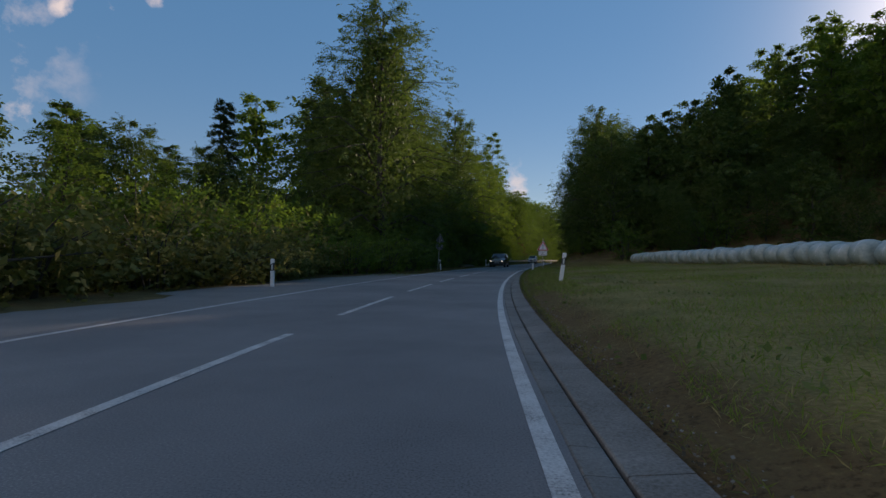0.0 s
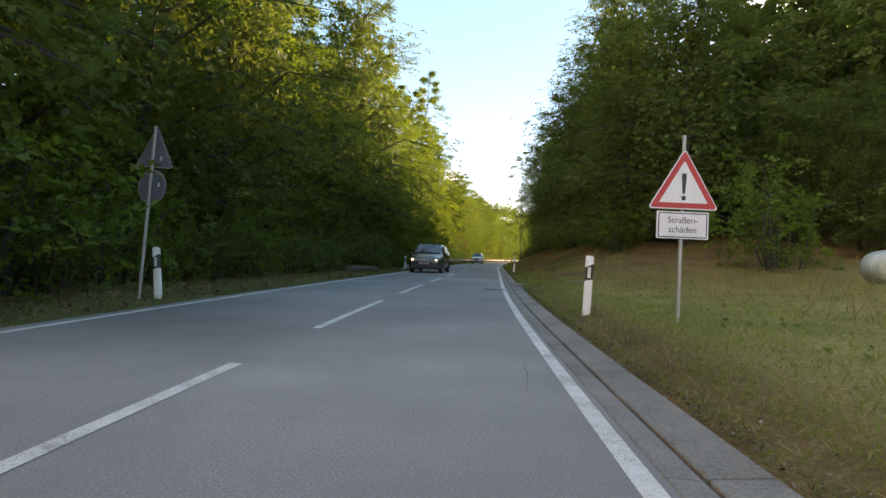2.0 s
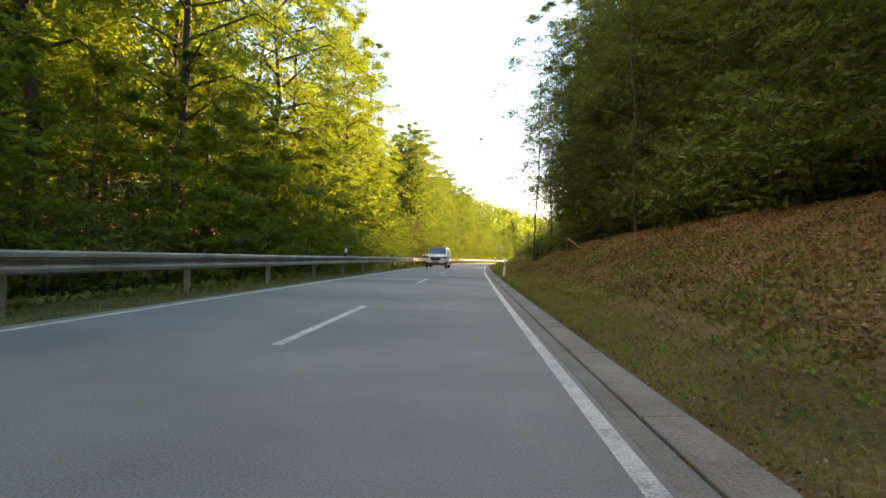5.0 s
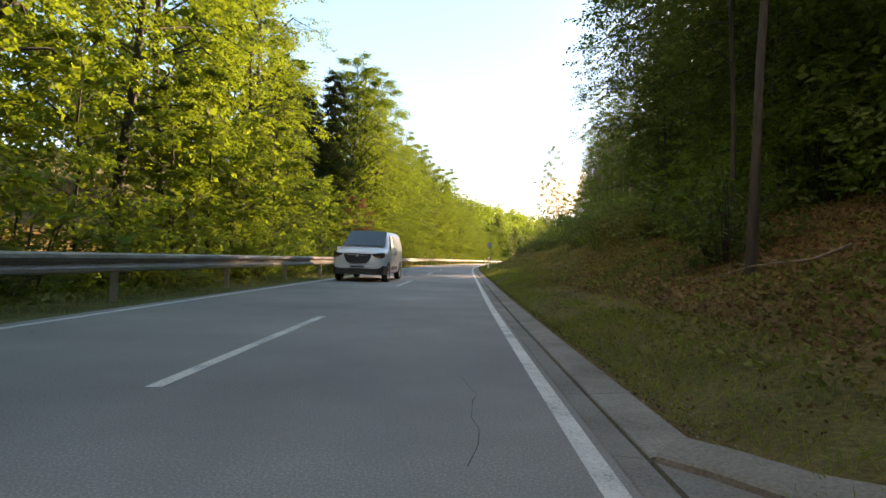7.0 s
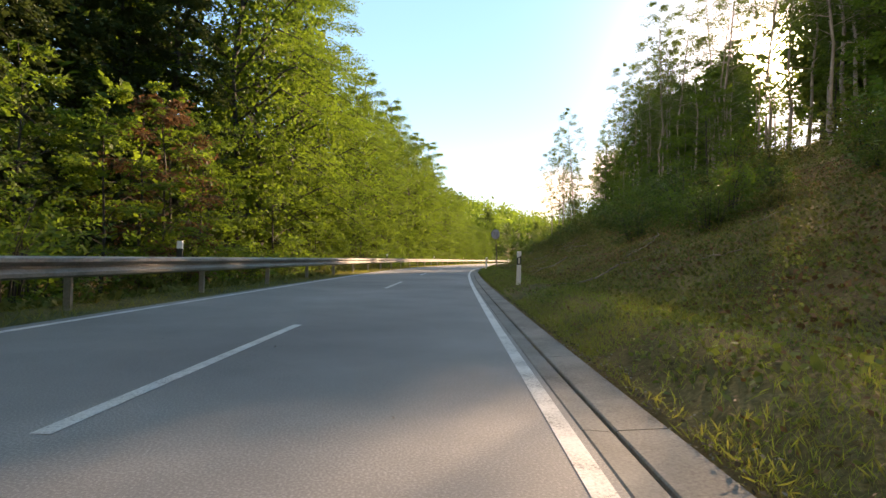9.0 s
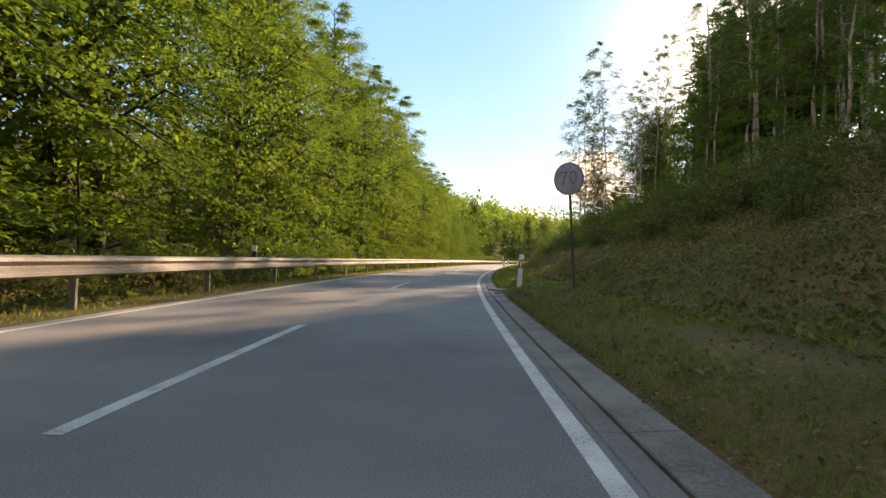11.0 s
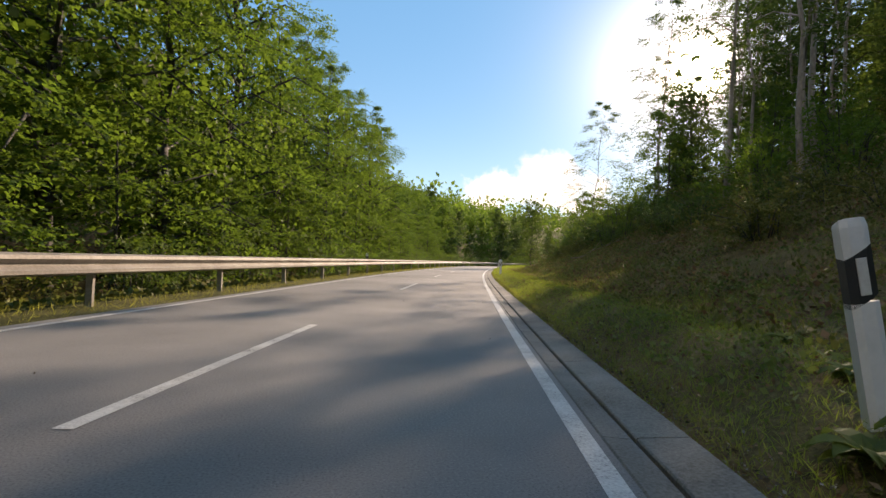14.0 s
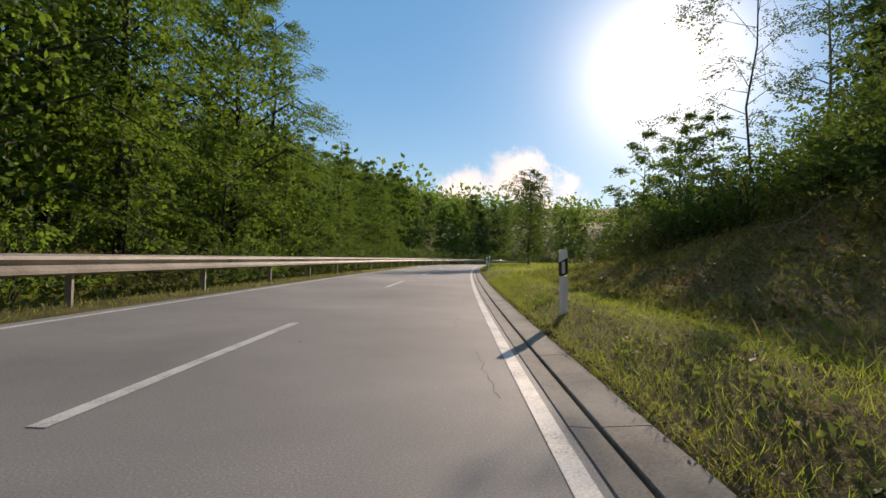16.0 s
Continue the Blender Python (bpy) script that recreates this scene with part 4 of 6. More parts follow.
stuff("verge_grass", [
    cover_quads(26000, 12, 50, 0.60, 2.0, (0.035, 0.11), 1.1, 1, 0.07, 1.2, not_inlet),
    cover_quads(90000, 50, 118, 0.64, 2.3, (0.03, 0.10), 1.1, 2, 0.08, 1.2, tufty),
    cover_quads(70000, 118, 180, 0.64, 3.0, (0.03, 0.11), 1.1, 3, 0.09, 1.2, tufty),
    cover_quads(60000, 26, 262, -7.4, -5.40, (0.04, 0.16), 1.2, 5, 0.07),
], M_GRASS, "green grass on the verges", "grass")
stuff("fresh_grass", [
    cover_quads(90000, 118, 180, 0.64, 3.0, (0.03, 0.10), 1.1, 35, 0.06, 1.2, tufty),
    cover_quads(140000, 176, 230, 0.56, 2.8, (0.03, 0.08), 1.0, 33, 0.07, 1.1),
    cover_quads(40000, 190, 232, 0.60, 2.9, (0.06, 0.12), 1.1, 53, 0.05, 1.1, patch(0.8, 0.0, 34.0)),
    cover_quads(60000, 118, 230, 0.60, 3.2, (0.06, 0.15), 1.1, 34, 0.04, 1.1, patch(0.9, 0.14, 21.0)),
    cover_quads(80000, 46, 118, 0.60, 2.2, (0.04, 0.12), 1.1, 36, 0.055, 1.2, patch(0.9, -0.05, 22.0)),
    cover_quads(30000, 226, 300, 0.6, 16, (0.10, 0.25), 1.2, 4, 0.12),
    cover_quads(80000, 104, 134, 0.6, 4.6, (0.03, 0.10), 1.0, 37, 0.05, 1.2, patch(0.5, -0.12, 28.0)),
    cover_quads(26000, 160, 182, 0.58, 1.9, (0.04, 0.13), 1.1, 38, 0.06, 1.2, patch(0.9, -0.05, 29.0)),
    cover_quads(26000, 40, 60, 0.62, 4.0, (0.03, 0.10), 0.9, 39, 0.06, 1.1, patch(0.8, 0.02, 30.0)),
], M_FRESHGRASS, "fresh green grass tufts on the verge", "grass")
stuff("herbs", [
    cover_quads(40000, 56, 118, 1.3, 4.6, (0.03, 0.075), 0.35, 60, 0.75, 1.0, patch(0.5, 0.0, 23.0)),
    cover_quads(56000, 118, 230, 0.9, 6.0, (0.03, 0.075), 0.4, 61, 0.75, 1.2, patch(0.45, 0.02, 24.0)),
    cover_quads(6000, -3, 56, 0.8, 6, (0.04, 0.09), 0.3, 62, 0.75, 1.2, patch(0.45, 0.1, 25.0)),
], M_HERB, "broad-leaved ground plants in patches", "weeds")
stuff("bramble_cover", [
    undergrowth(110000, 116, 232, 3.2, 14, (0.035, 0.09), 0.6, 40, -0.15, 1.15),
    undergrowth(14000, 60, 118, 3.0, 8, (0.05, 0.12), 0.25, 41, 0.2),
], M_BRAMBLE, "low tangled brambles covering the slope", "undergrowth")
stuff("herb_cover", [
    undergrowth(100000, 116, 232, 2.2, 12, (0.03, 0.08), 0.45, 43, -0.05, 1.2),
    undergrowth(26000, 118, 196, 0.8, 3.2, (0.03, 0.09), 0.16, 45, 0.1),
    undergrowth(34000, 56, 118, 1.5, 4.0, (0.04, 0.10), 0.22, 44, 0.05),
], M_HERB, "leafy green undergrowth on the bank", "undergrowth")
stuff("withered_cover", [
    undergrowth(60000, 118, 232, 3.0, 12, (0.03, 0.08), 0.35, 46, -0.1, 1.1),
    undergrowth(60000, 60, 118, 2.2, 10, (0.035, 0.085), 0.08, 47, -0.4),
], M_RUST, "withered brown stalks and leaves on the slope", "undergrowth")
stuff("edge_growth", [
    cover_quads(26000, -3, 228, 0.53, 0.66, (0.03, 0.10), 0.5, 48, 0.10, 0.8, not_inlet, 0.02),
], M_GRASS, "grass creeping over the kerb's edge", "grass")
stuff("edge_dirt", [
    cover_quads(26000, -3, 228, 0.455, 0.60, (0.01, 0.032), 0.05, 49, 0.9, 0.7, lambda s, l: not_inlet(s, l) & (ragged(s, l)), 0.026),
], M_EARTH, "earth washed over the kerb's edge", "dirt")
stuff("slope_grass", [
    cover_quads(110000, 112, 230, 2.2, 13, (0.06, 0.20), 0.9, 31, 0.07, 1.3, patch(0.25, -0.15, 14.0)),
], M_GRASS, "rough green grass on the open slope", "grass")
def past_soil(s, l):
    """Grass begins behind a ragged strip of bare soil along the kerb."""
    return l > 1.05 + 0.28 * np.sin(s * 1.7) * np.sin(s * 0.43 + 1.0) - 0.4 * smooth_np(s, 14.0, 24.0)


stuff("meadow_grass", [
    cover_quads(100000, -3, 58, 0.7, 11, (0.03, 0.10), 0.5, 6, 0.10, 1.3, past_soil),
    cover_quads(30000, -3, 58, 0.9, 11, (0.07, 0.17), 0.9, 66, 0.05, 1.2, patch(0.7, 0.1, 26.0)),
    cover_quads(20000, 0, 60, 9, 34, (0.08, 0.2), 0.9, 7, 0.15),
], M_DRYGRASS, "short dry yellowish meadow grass", "grass")
green_patch = patch(0.35, -0.12, 33.0)
stuff("meadow_green", [
    cover_quads(70000, -3, 58, 0.9, 10, (0.03, 0.09), 0.4, 8, 0.12, 1.4, lambda s, l: past_soil(s, l) & green_patch(s, l)),
    cover_quads(14000, 0, 60, 9, 34, (0.08, 0.2), 0.9, 9, 0.2, 1.0, patch(0.2, 0.05, 5.0)),
    cover_quads(60000, -3, 40, 0.9, 8, (0.04, 0.12), 0.8, 90, 0.07, 1.3, lambda s, l: past_soil(s, l) & green_patch(s, l)),
], M_FRESHGRASS, "green patches in the meadow", "grass")
stuff("dry_tufts", [
    cover_quads(30000, 50, 118, 1.4, 6, (0.05, 0.16), 0.8, 10, 0.06, 1.2, patch(0.3, -0.05, 9.0)),
    cover_quads(50000, 118, 230, 1.8, 13, (0.06, 0.25), 0.9, 30, 0.06, 1.2, patch(0.14, -0.15, 11.0)),
    cover_quads(4000, 34, 50, 3.0, 8, (0.15, 0.45), 1.4, 11, 0.03, 1.0),
], M_DRYGRASS, "dry grass and dead stalks on the bank", "grass")
stuff("grit", [
    cover_quads(22000, -4, 226, 0.50, 0.80, (0.008, 0.03), 0.05, 50, 0.8, 1.6, not_inlet),
    cover_quads(900, -4, 226, -5.2, -0.1, (0.008, 0.022), 0.05, 52, 0.8, 1.0, None, 0.001),
    cover_quads(5000, -4, 226, 0.06, 0.28, (0.006, 0.016), 0.05, 51, 0.8),
], M_GRIT, "grit and small stones along the kerb", "grit")
stuff("leaf_litter", [
    cover_quads(120000, 62, 120, 1.9, 10, (0.035, 0.085), 0.15, 12, 0.65, 1.15),
    cover_quads(50000, 118, 230, 2.2, 10, (0.04, 0.11), 0.15, 13, 0.65, 1.2, patch(0.2, -0.1, 2.0)),
    cover_quads(30000, 56, 118, 0.70, 2.6, (0.015, 0.045), 0.15, 70, 0.65, 0.8, not_inlet),
    cover_quads(30000, 118, 232, 0.66, 3.2, (0.015, 0.05), 0.15, 71, 0.65, 0.9, not_inlet),
    cover_quads(5000, 30, 70, -9.5, -5.5, (0.05, 0.12), 0.15, 14, 0.65),
    cover_quads(4500, 40, 62, 1.2, 6.5, (0.02, 0.06), 0.15, 72, 0.65, 1.0, patch(0.6, -0.05, 27.0)),
], M_LITTER, "brown fallen leaves on the bank", "leaf litter")
stuff("weeds", [
    cover_quads(24000, 52, 118, 1.5, 6, (0.03, 0.08), 0.5, 15, 0.7, 1.3, patch(0.35, 0.05, 6.0)),
    cover_quads(90000, 116, 232, 1.9, 14, (0.035, 0.10), 0.6, 16, 0.65, 1.3, patch(0.16, -0.25, 7.0)),
    cover_quads(46000, 66, 262, -9.0, -6.4, (0.07, 0.2), 0.6, 17, 0.65),
], M_BRAMBLE, "low leafy weeds on the slope", "weeds")

# far woods: the slopes beside the road's bend, and the hill that closes the valley, falling to the right


def hill_z(x, y):
    crest = min(max(36 - 0.21 * (x - 90), 3.0), 62.0)
    rise = smooth(372, 476, y) - 0.35 * smooth(490, 700, y)
    return crest * rise + 2.5 * noise.noise((x * 0.02, y * 0.02, 3.0)) * smooth(380, 440, y) - 1.5


fr = np.random.default_rng(5)


def wood_clump(p, k, n):
    a, e = fr.uniform(0, 6.283, n), np.arcsin(fr.uniform(-0.25, 1, n))
    rad = np.stack([np.cos(a) * np.cos(e) * 4.4 * k, np.sin(a) * np.cos(e) * 4.4 * k, np.sin(e) * 6.6 * k + 6 * k], 1) * fr.uniform(0.7, 1.05, (n, 1))
    return leaf_quads(np.array(p)[None] + rad, rad * [1, 1, 0.2] + fr.normal(0, 2, (n, 3)), rad * [1, 1, 0.3] + fr.normal(0, 2.0, (n, 3)), fr.uniform(0.6, 1.7, n) * k, 0.7)


far, near_hill = [], []
for i in range(700):
    s, l = fr.uniform(232, 420), fr.choice([-1, 1]) * fr.uniform(40, 170)
    near_hill.append(wood_clump(at(s, l, min(ground_z(s, l), 60)), fr.uniform(0.8, 1.2), 60))
for i in range(420):
    s, l = fr.uniform(240, 420), fr.uniform(33, 110)
    near_hill.append(wood_clump(at(s, l, min(ground_z(s, l), 60)), fr.uniform(0.6, 1.0), 90))
for i in range(1150):
    x, y = fr.uniform(-60, 300), 376 + 124 * fr.uniform(0, 1) ** 0.9
    far.append(wood_clump((x, y, hill_z(x, y)), fr.uniform(0.6, 1.15), 110))
stuff("slope_woods", near_hill, M_BEECH, "green woods on the slopes beyond the bend", "woods")
stuff("far_woods", far, M_BEECH, "distant yellow-green woods on the closing hill", "woods")
hx, hy = np.linspace(-420, 420, 85), np.linspace(366, 1000, 61)
hv = [(x, y, hill_z(x, y)) for y in hy for x in hx]
hf = [(j * 85 + i, j * 85 + i + 1, (j + 1) * 85 + i + 1, (j + 1) * 85 + i) for j in range(60) for i in range(84)]
hill_mesh = mesh_from("hill", hv, hf, M_GRASSGROUND, True)
hill_mesh.attributes.new("turf", "FLOAT", "POINT").data.foreach_set("value", [1.0] * len(hv))
tagged(put("hill", hill_mesh), "wooded hill closing the valley", "hill", kind="structure")

# ---- roadside things ----
M_RED_SIGN = surface("sign_red", [(0.50, 0.03, 0.03), (0.62, 0.05, 0.05)], (6.0, 40.0), 0.4, 0.03)
M_SIGN_WHITE = surface("sign_white", [(0.62, 0.63, 0.66), (0.74, 0.75, 0.77)], (6.0, 40.0), 0.4, 0.03)
M_SIGN_BLACK = surface("sign_black", [(0.02, 0.02, 0.022), (0.05, 0.05, 0.05)], (6.0, 40.0), 0.5, 0.03)
M_SIGN_BACK = surface("sign_back_aluminium", [(0.12, 0.14, 0.18), (0.18, 0.20, 0.25)], (5.0, 40.0), 0.5, 0.05, metal=0.3)
M_POLE = surface("galvanised_pole", [(0.34, 0.34, 0.33), (0.46, 0.46, 0.44)], (4.0, 30.0), 0.5, 0.08, metal=0.6)
M_FILM = surface("bale_wrap", [(0.20, 0.28, 0.26), (0.33, 0.41, 0.39), (0.52, 0.58, 0.56)], (1.5, 9.0), 0.35, 0.5, bump_scale=7.0)
M_REFLECT = surface("reflector", [(0.55, 0.55, 0.52), (0.7, 0.7, 0.66)], (30.0, 90.0), 0.2, 0.1)
M_IRON = surface("cast_iron", [(0.05, 0.045, 0.04), (0.10, 0.085, 0.075)], (5.0, 40.0), 0.7, 0.4, metal=0.3)
M_CONCRETE = surface("old_concrete", [(0.16, 0.155, 0.145), (0.24, 0.23, 0.215), (0.3, 0.29, 0.27)], (1.5, 30.0), 0.85, 0.4)
M_STICK = surface("dead_wood", [(0.10, 0.08, 0.06), (0.2, 0.165, 0.13), (0.30, 0.26, 0.21)], (3.0, 25.0), 0.9, 0.5)
M_LOG = surface("old_log", [(0.05, 0.04, 0.03), (0.10, 0.08, 0.06), (0.15, 0.13, 0.10)], (3.0, 20.0), 0.95, 0.8)


def hexa(bm, rings):
    """A closed body through rings of equal length, each a list of points."""
    rows_v = [[bm.verts.new(p) for p in r] for r in rings]
    n = len(rings[0])
    for a, b in zip(rows_v, rows_v[1:]):
        for i in range(n):
            bm.faces.new((a[i], a[(i + 1) % n], b[(i + 1) % n], b[i]))
    bm.faces.new(rows_v[0][::-1])
    bm.faces.new(rows_v[-1])
    bmesh.ops.recalc_face_normals(bm, faces=bm.faces[:])


def post_section(z, k=1.0):
    """The rounded-triangle section of a delineator, its broad side towards the traffic."""
    return [(x * k, y * k, z) for x, y in ((-0.06, -0.05), (-0.03, -0.062), (0.03, -0.062), (0.06, -0.05), (0.045, 0.02), (0.018, 0.055), (-0.018, 0.055), (-0.045, 0.02))]


def delineator():
    ob = thing("delineator_post", Matrix(), "white plastic delineator post with black band and reflector in the grass", "roadside post", "delineator posts along the road")
    bm = bmesh.new()
    hexa(bm, [post_section(-0.2), post_section(0.52), post_section(0.525, 0.99)])
    part("lower_shaft", bm, M_WHITE, ob)
    bm = bmesh.new()
    hexa(bm, [[(x, y, z + 0.03 * (x / 0.06)) for x, y, z in post_section(0.525)], [(x, y, z + 0.03 * (x / 0.06)) for x, y, z in post_section(0.74)]])
    part("band", bm, M_BLACK, ob, "black slanted band")
    bm = bmesh.new()
    hexa(bm, [[(x, y, z + 0.03 * (x / 0.06)) for x, y, z in post_section(0.74)], post_section(0.85), [(x, y, z + 0.02 * (-y / 0.06)) for x, y, z in post_section(0.87, 0.9)]])
    part("top", bm, M_WHITE, ob)
    bm = bmesh.new()
    box(bm, (0, -0.064, 0.635), (0.045, 0.008, 0.16), bevel=0.003)
    part("reflector", bm, M_REFLECT, ob, "pale rectangular reflector")
    return ob


POSTS_R = [(16.3, 1.75, 8), (39.9, 0.98, 2), (67.0, 0.95, 3), (101.9, 0.85, 3), (139.6, 1.15, 0), (163.5, 1.02, 3), (187.7, 1.18, -10), (216.6, 1.0, -2), (244, 1.1, 2), (262, 1.1, 0)]
POSTS_L = [(15.2, -6.95, 0), (40.6, -6.15, -5), (65.8, -6.1, 0)]
first = delineator()
for i, (s, l, tilt) in enumerate(POSTS_R + POSTS_L):
    m = facing(s, l, ground_z(s, l)) @ Matrix.Rotation(radians(tilt), 4, "Y")
    if i == 0:
        first.matrix_basis = m
    else:
        copy_thing(first, m)


def rail_marker():
    ob = thing("barrier_marker", Matrix(), "short white delineator with black band fixed on the crash barrier", "roadside post", "markers on the barrier")
    bm = bmesh.new()
    hexa(bm, [post_section(0.70), post_section(0.92)])
    part("band", bm, M_BLACK, ob, "black lower part")
    bm = bmesh.new()
    hexa(bm, [post_section(0.92), post_section(1.06), post_section(1.08, 0.9)])
    part("top", bm, M_WHITE, ob)
    bm = bmesh.new()
    box(bm, (0, 0.02, 0.62), (0.05, 0.02, 0.2), bevel=0.003)
    part("bracket", bm, M_POLE, ob)
    return ob


first = rail_marker()
for i, s in enumerate((97.5, 127.5, 136.0, 163.5, 187.0, 213.0)):
    m = facing(s, RAIL_L - 0.14)
    if i == 0:
        first.matrix_basis = m
    else:
        copy_thing(first, m)


def plate(bm, outline, y0, y1):
    """A flat plate in the x-z plane between y0 and y1."""
    a = [bm.verts.new((x, y0, z)) for x, z in outline]
    b = [bm.verts.new((x, y1, z)) for x, z in outline]
    bm.faces.new(a)
    bm.faces.new(b[::-1])
    for i in range(len(a)):
        j = (i + 1) % len(a)
        bm.faces.new((a[j], a[i], b[i], b[j]))
    bmesh.ops.recalc_face_normals(bm, faces=bm.faces[:])


def round_triangle(side, r):
    h = side * 0.866
    out = []
    for cx, cz, a0 in ((-side / 2, 0, 150), (0, h, 30), (side / 2, 0, -90)):
        c = Vector((0, h / 3))
        v = Vector((cx, cz))
        inner = v + (c - v).normalized() * 2 * r
        for k in range(5):
            a = radians(a0 + 120 - 30 * k)
            out.append((inner.x + r * math.cos(a), inner.y + r * math.sin(a)))
    return out


def disc(r, n=28, cz=0.0):
    return [(r * math.cos(2 * math.pi * i / n), cz + r * math.sin(2 * math.pi * i / n)) for i in range(n)]


def sheet_text(text, size, x, y, z, parent, material, name="lettering"):
    cu = bpy.data.curves.new(name, "FONT")
    cu.body, cu.size, cu.align_x, cu.align_y, cu.extrude = text, size, "CENTER", "CENTER", 0.001
    tmp = bpy.data.objects.new(name, cu)
    scene.collection.objects.link(tmp)
    me = bpy.data.meshes.new_from_object(tmp.evaluated_get(bpy.context.evaluated_depsgraph_get()))
    bpy.data.objects.remove(tmp)
    me.materials.clear()
    me.materials.append(material)
    ob = put(name, me, parent)
    ob.matrix_basis = pose(x, y, z, 90, 0, 0)
    return ob


# warning sign with a plate below
S = 1.04
sign = thing("warning_sign", facing(38.2, 1.72, ground_z(38.2, 1.72) + 0.13) @ pose(0, 0, 0, 0, 0.6, 3) @ Matrix.Diagonal((0.8, 0.8, 0.8, 1)), "red-bordered triangular warning sign with text plate on a pole", "road sign")
bm = bmesh.new()
rod(bm, (0, 0.045, -0.4), (0, 0.045, 2.60), 0.03, sides=14)
part("pole", bm, M_POLE, sign)
Z0 = 1.50
bm = bmesh.new()
plate(bm, [(x, z + Z0) for x, z in round_triangle(S, 0.035)], 0.0, 0.012)
tri = part("triangle", bm, M_SIGN_WHITE, sign)
bm = bmesh.new()
outer, inner = round_triangle(S - 0.05, 0.03), round_triangle(S * 0.69, 0.012)
va = [bm.verts.new((x, -0.003, z + Z0 + 0.016)) for x, z in outer]
vb = [bm.verts.new((x, -0.003, z + Z0 + 0.095)) for x, z in inner]
for i in range(len(va)):
    j = (i + 1) % len(va)
    bm.faces.new((va[i], va[j], vb[j], vb[i]))
part("red_border", bm, M_RED_SIGN, tri, "broad red border")
bm = bmesh.new()
plate(bm, [(-0.018, Z0 + 0.23), (0.018, Z0 + 0.23), (0.037, Z0 + 0.50), (0.028, Z0 + 0.53), (-0.028, Z0 + 0.53), (-0.037, Z0 + 0.50)], -0.004, -0.001)
part("exclamation_bar", bm, M_SIGN_BLACK, tri)
bm = bmesh.new()
plate(bm, disc(0.035, 18, Z0 + 0.165), -0.004, -0.001)
part("exclamation_dot", bm, M_SIGN_BLACK, tri)
bm = bmesh.new()
box(bm, (0, 0.005, 1.265), (0.76, 0.012, 0.40), bevel=0.004)
panel = part("text_plate", bm, M_SIGN_WHITE, sign, "white text plate with black rim")
bm = bmesh.new()
for c, sz in (((0, -0.003, 1.265 + 0.175), (0.70, 0.003, 0.014)), ((0, -0.003, 1.265 - 0.175), (0.70, 0.003, 0.014)), ((-0.35, -0.003, 1.265), (0.014, 0.003, 0.364)), ((0.35, -0.003, 1.265), (0.014, 0.003, 0.364))):
    box(bm, c, sz)
part("rim", bm, M_SIGN_BLACK, panel)
sheet_text("Straßen-", 0.13, 0.0, -0.004, 1.335, panel, M_SIGN_BLACK)
sheet_text("schäden", 0.13, 0.0, -0.004, 1.195, panel, M_SIGN_BLACK)

# the backs of the signs for the other lane
sign = thing("sign_pair", facing(40.4, -6.35, 0) @ pose(0, 0, -0.05, 0, 4, -12), "dark-backed triangular and round signs on a leaning pole", "road sign")
bm = bmesh.new()
rod(bm, (0, -0.04, -0.3), (0, -0.04, 2.95), 0.028, sides=12)
part("pole", bm, M_POLE, sign)
bm = bmesh.new()
plate(bm, [(x, z + 2.26) for x, z in round_triangle(0.80, 0.035)], 0.0, 0.012)
tri = part("triangle", bm, M_SIGN_BACK, sign)
bm = bmesh.new()
o, i_ = round_triangle(0.80, 0.035), round_triangle(0.775, 0.03)
va = [bm.verts.new((x, -0.004, z + 2.26)) for x, z in o]
vb = [bm.verts.new((x, -0.004, z + 2.269)) for x, z in i_]
for i in range(len(va)):
    j = (i + 1) % len(va)
    bm.faces.new((va[i], va[j], vb[j], vb[i]))
part("edge", bm, M_POLE, tri, "bright folded edge")
bm = bmesh.new()
plate(bm, disc(0.29, 32, 1.93), 0.0, 0.012)
dsc = part("disc", bm, M_SIGN_BACK, sign)
bm = bmesh.new()
va = [bm.verts.new((x, -0.004, z)) for x, z in disc(0.29, 32, 1.93)]
vb = [bm.verts.new((x, -0.004, z)) for x, z in disc(0.277, 32, 1.93)]
for i in range(32):
    bm.faces.new((va[i], va[(i + 1) % 32], vb[(i + 1) % 32], vb[i]))
part("edge", bm, M_POLE, dsc)
for zz in (2.42, 1.97):
    bm = bmesh.new()
    box(bm, (0.14, -0.006, zz), (0.04, 0.003, 0.07))
    part("sticker", bm, M_SIGN_WHITE, tri if zz > 2.2 else dsc, "small pale sticker")

# faded round sign on the slope side
sign = thing("round_sign", facing(159.8, 1.72, ground_z(159.8, 1.72)) @ pose(0, 0, 0, 0, -4, -24) @ Matrix.Diagonal((1, 1, 1.1, 1)), "faded grey-blue round traffic sign on a thin leaning pole", "road sign")
bm = bmesh.new()
rod(bm, (0, 0.04, -0.3), (0, 0.04, 2.3), 0.026, sides=12)
part("pole", bm, M_IRON, sign, "rusty dark pole")
bm = bmesh.new()
plate(bm, disc(0.30, 36, 2.02), -0.006, 0.008)
dsc = part("disc", bm, M_SIGN_BACK, sign)
M_FADED = surface("faded_film", [(0.16, 0.20, 0.28), (0.24, 0.29, 0.38), (0.33, 0.38, 0.47)], (4.0, 14.0), 0.4, 0.05)
bm = bmesh.new()
plate(bm, disc(0.27, 36, 2.02), -0.009, -0.006)
face = part("face", bm, M_FADED, dsc, "bleached blue-grey face")
sheet_text("70", 0.36, 0.0, -0.0105, 2.02, dsc, M_SIGN_BACK, "faded_number")

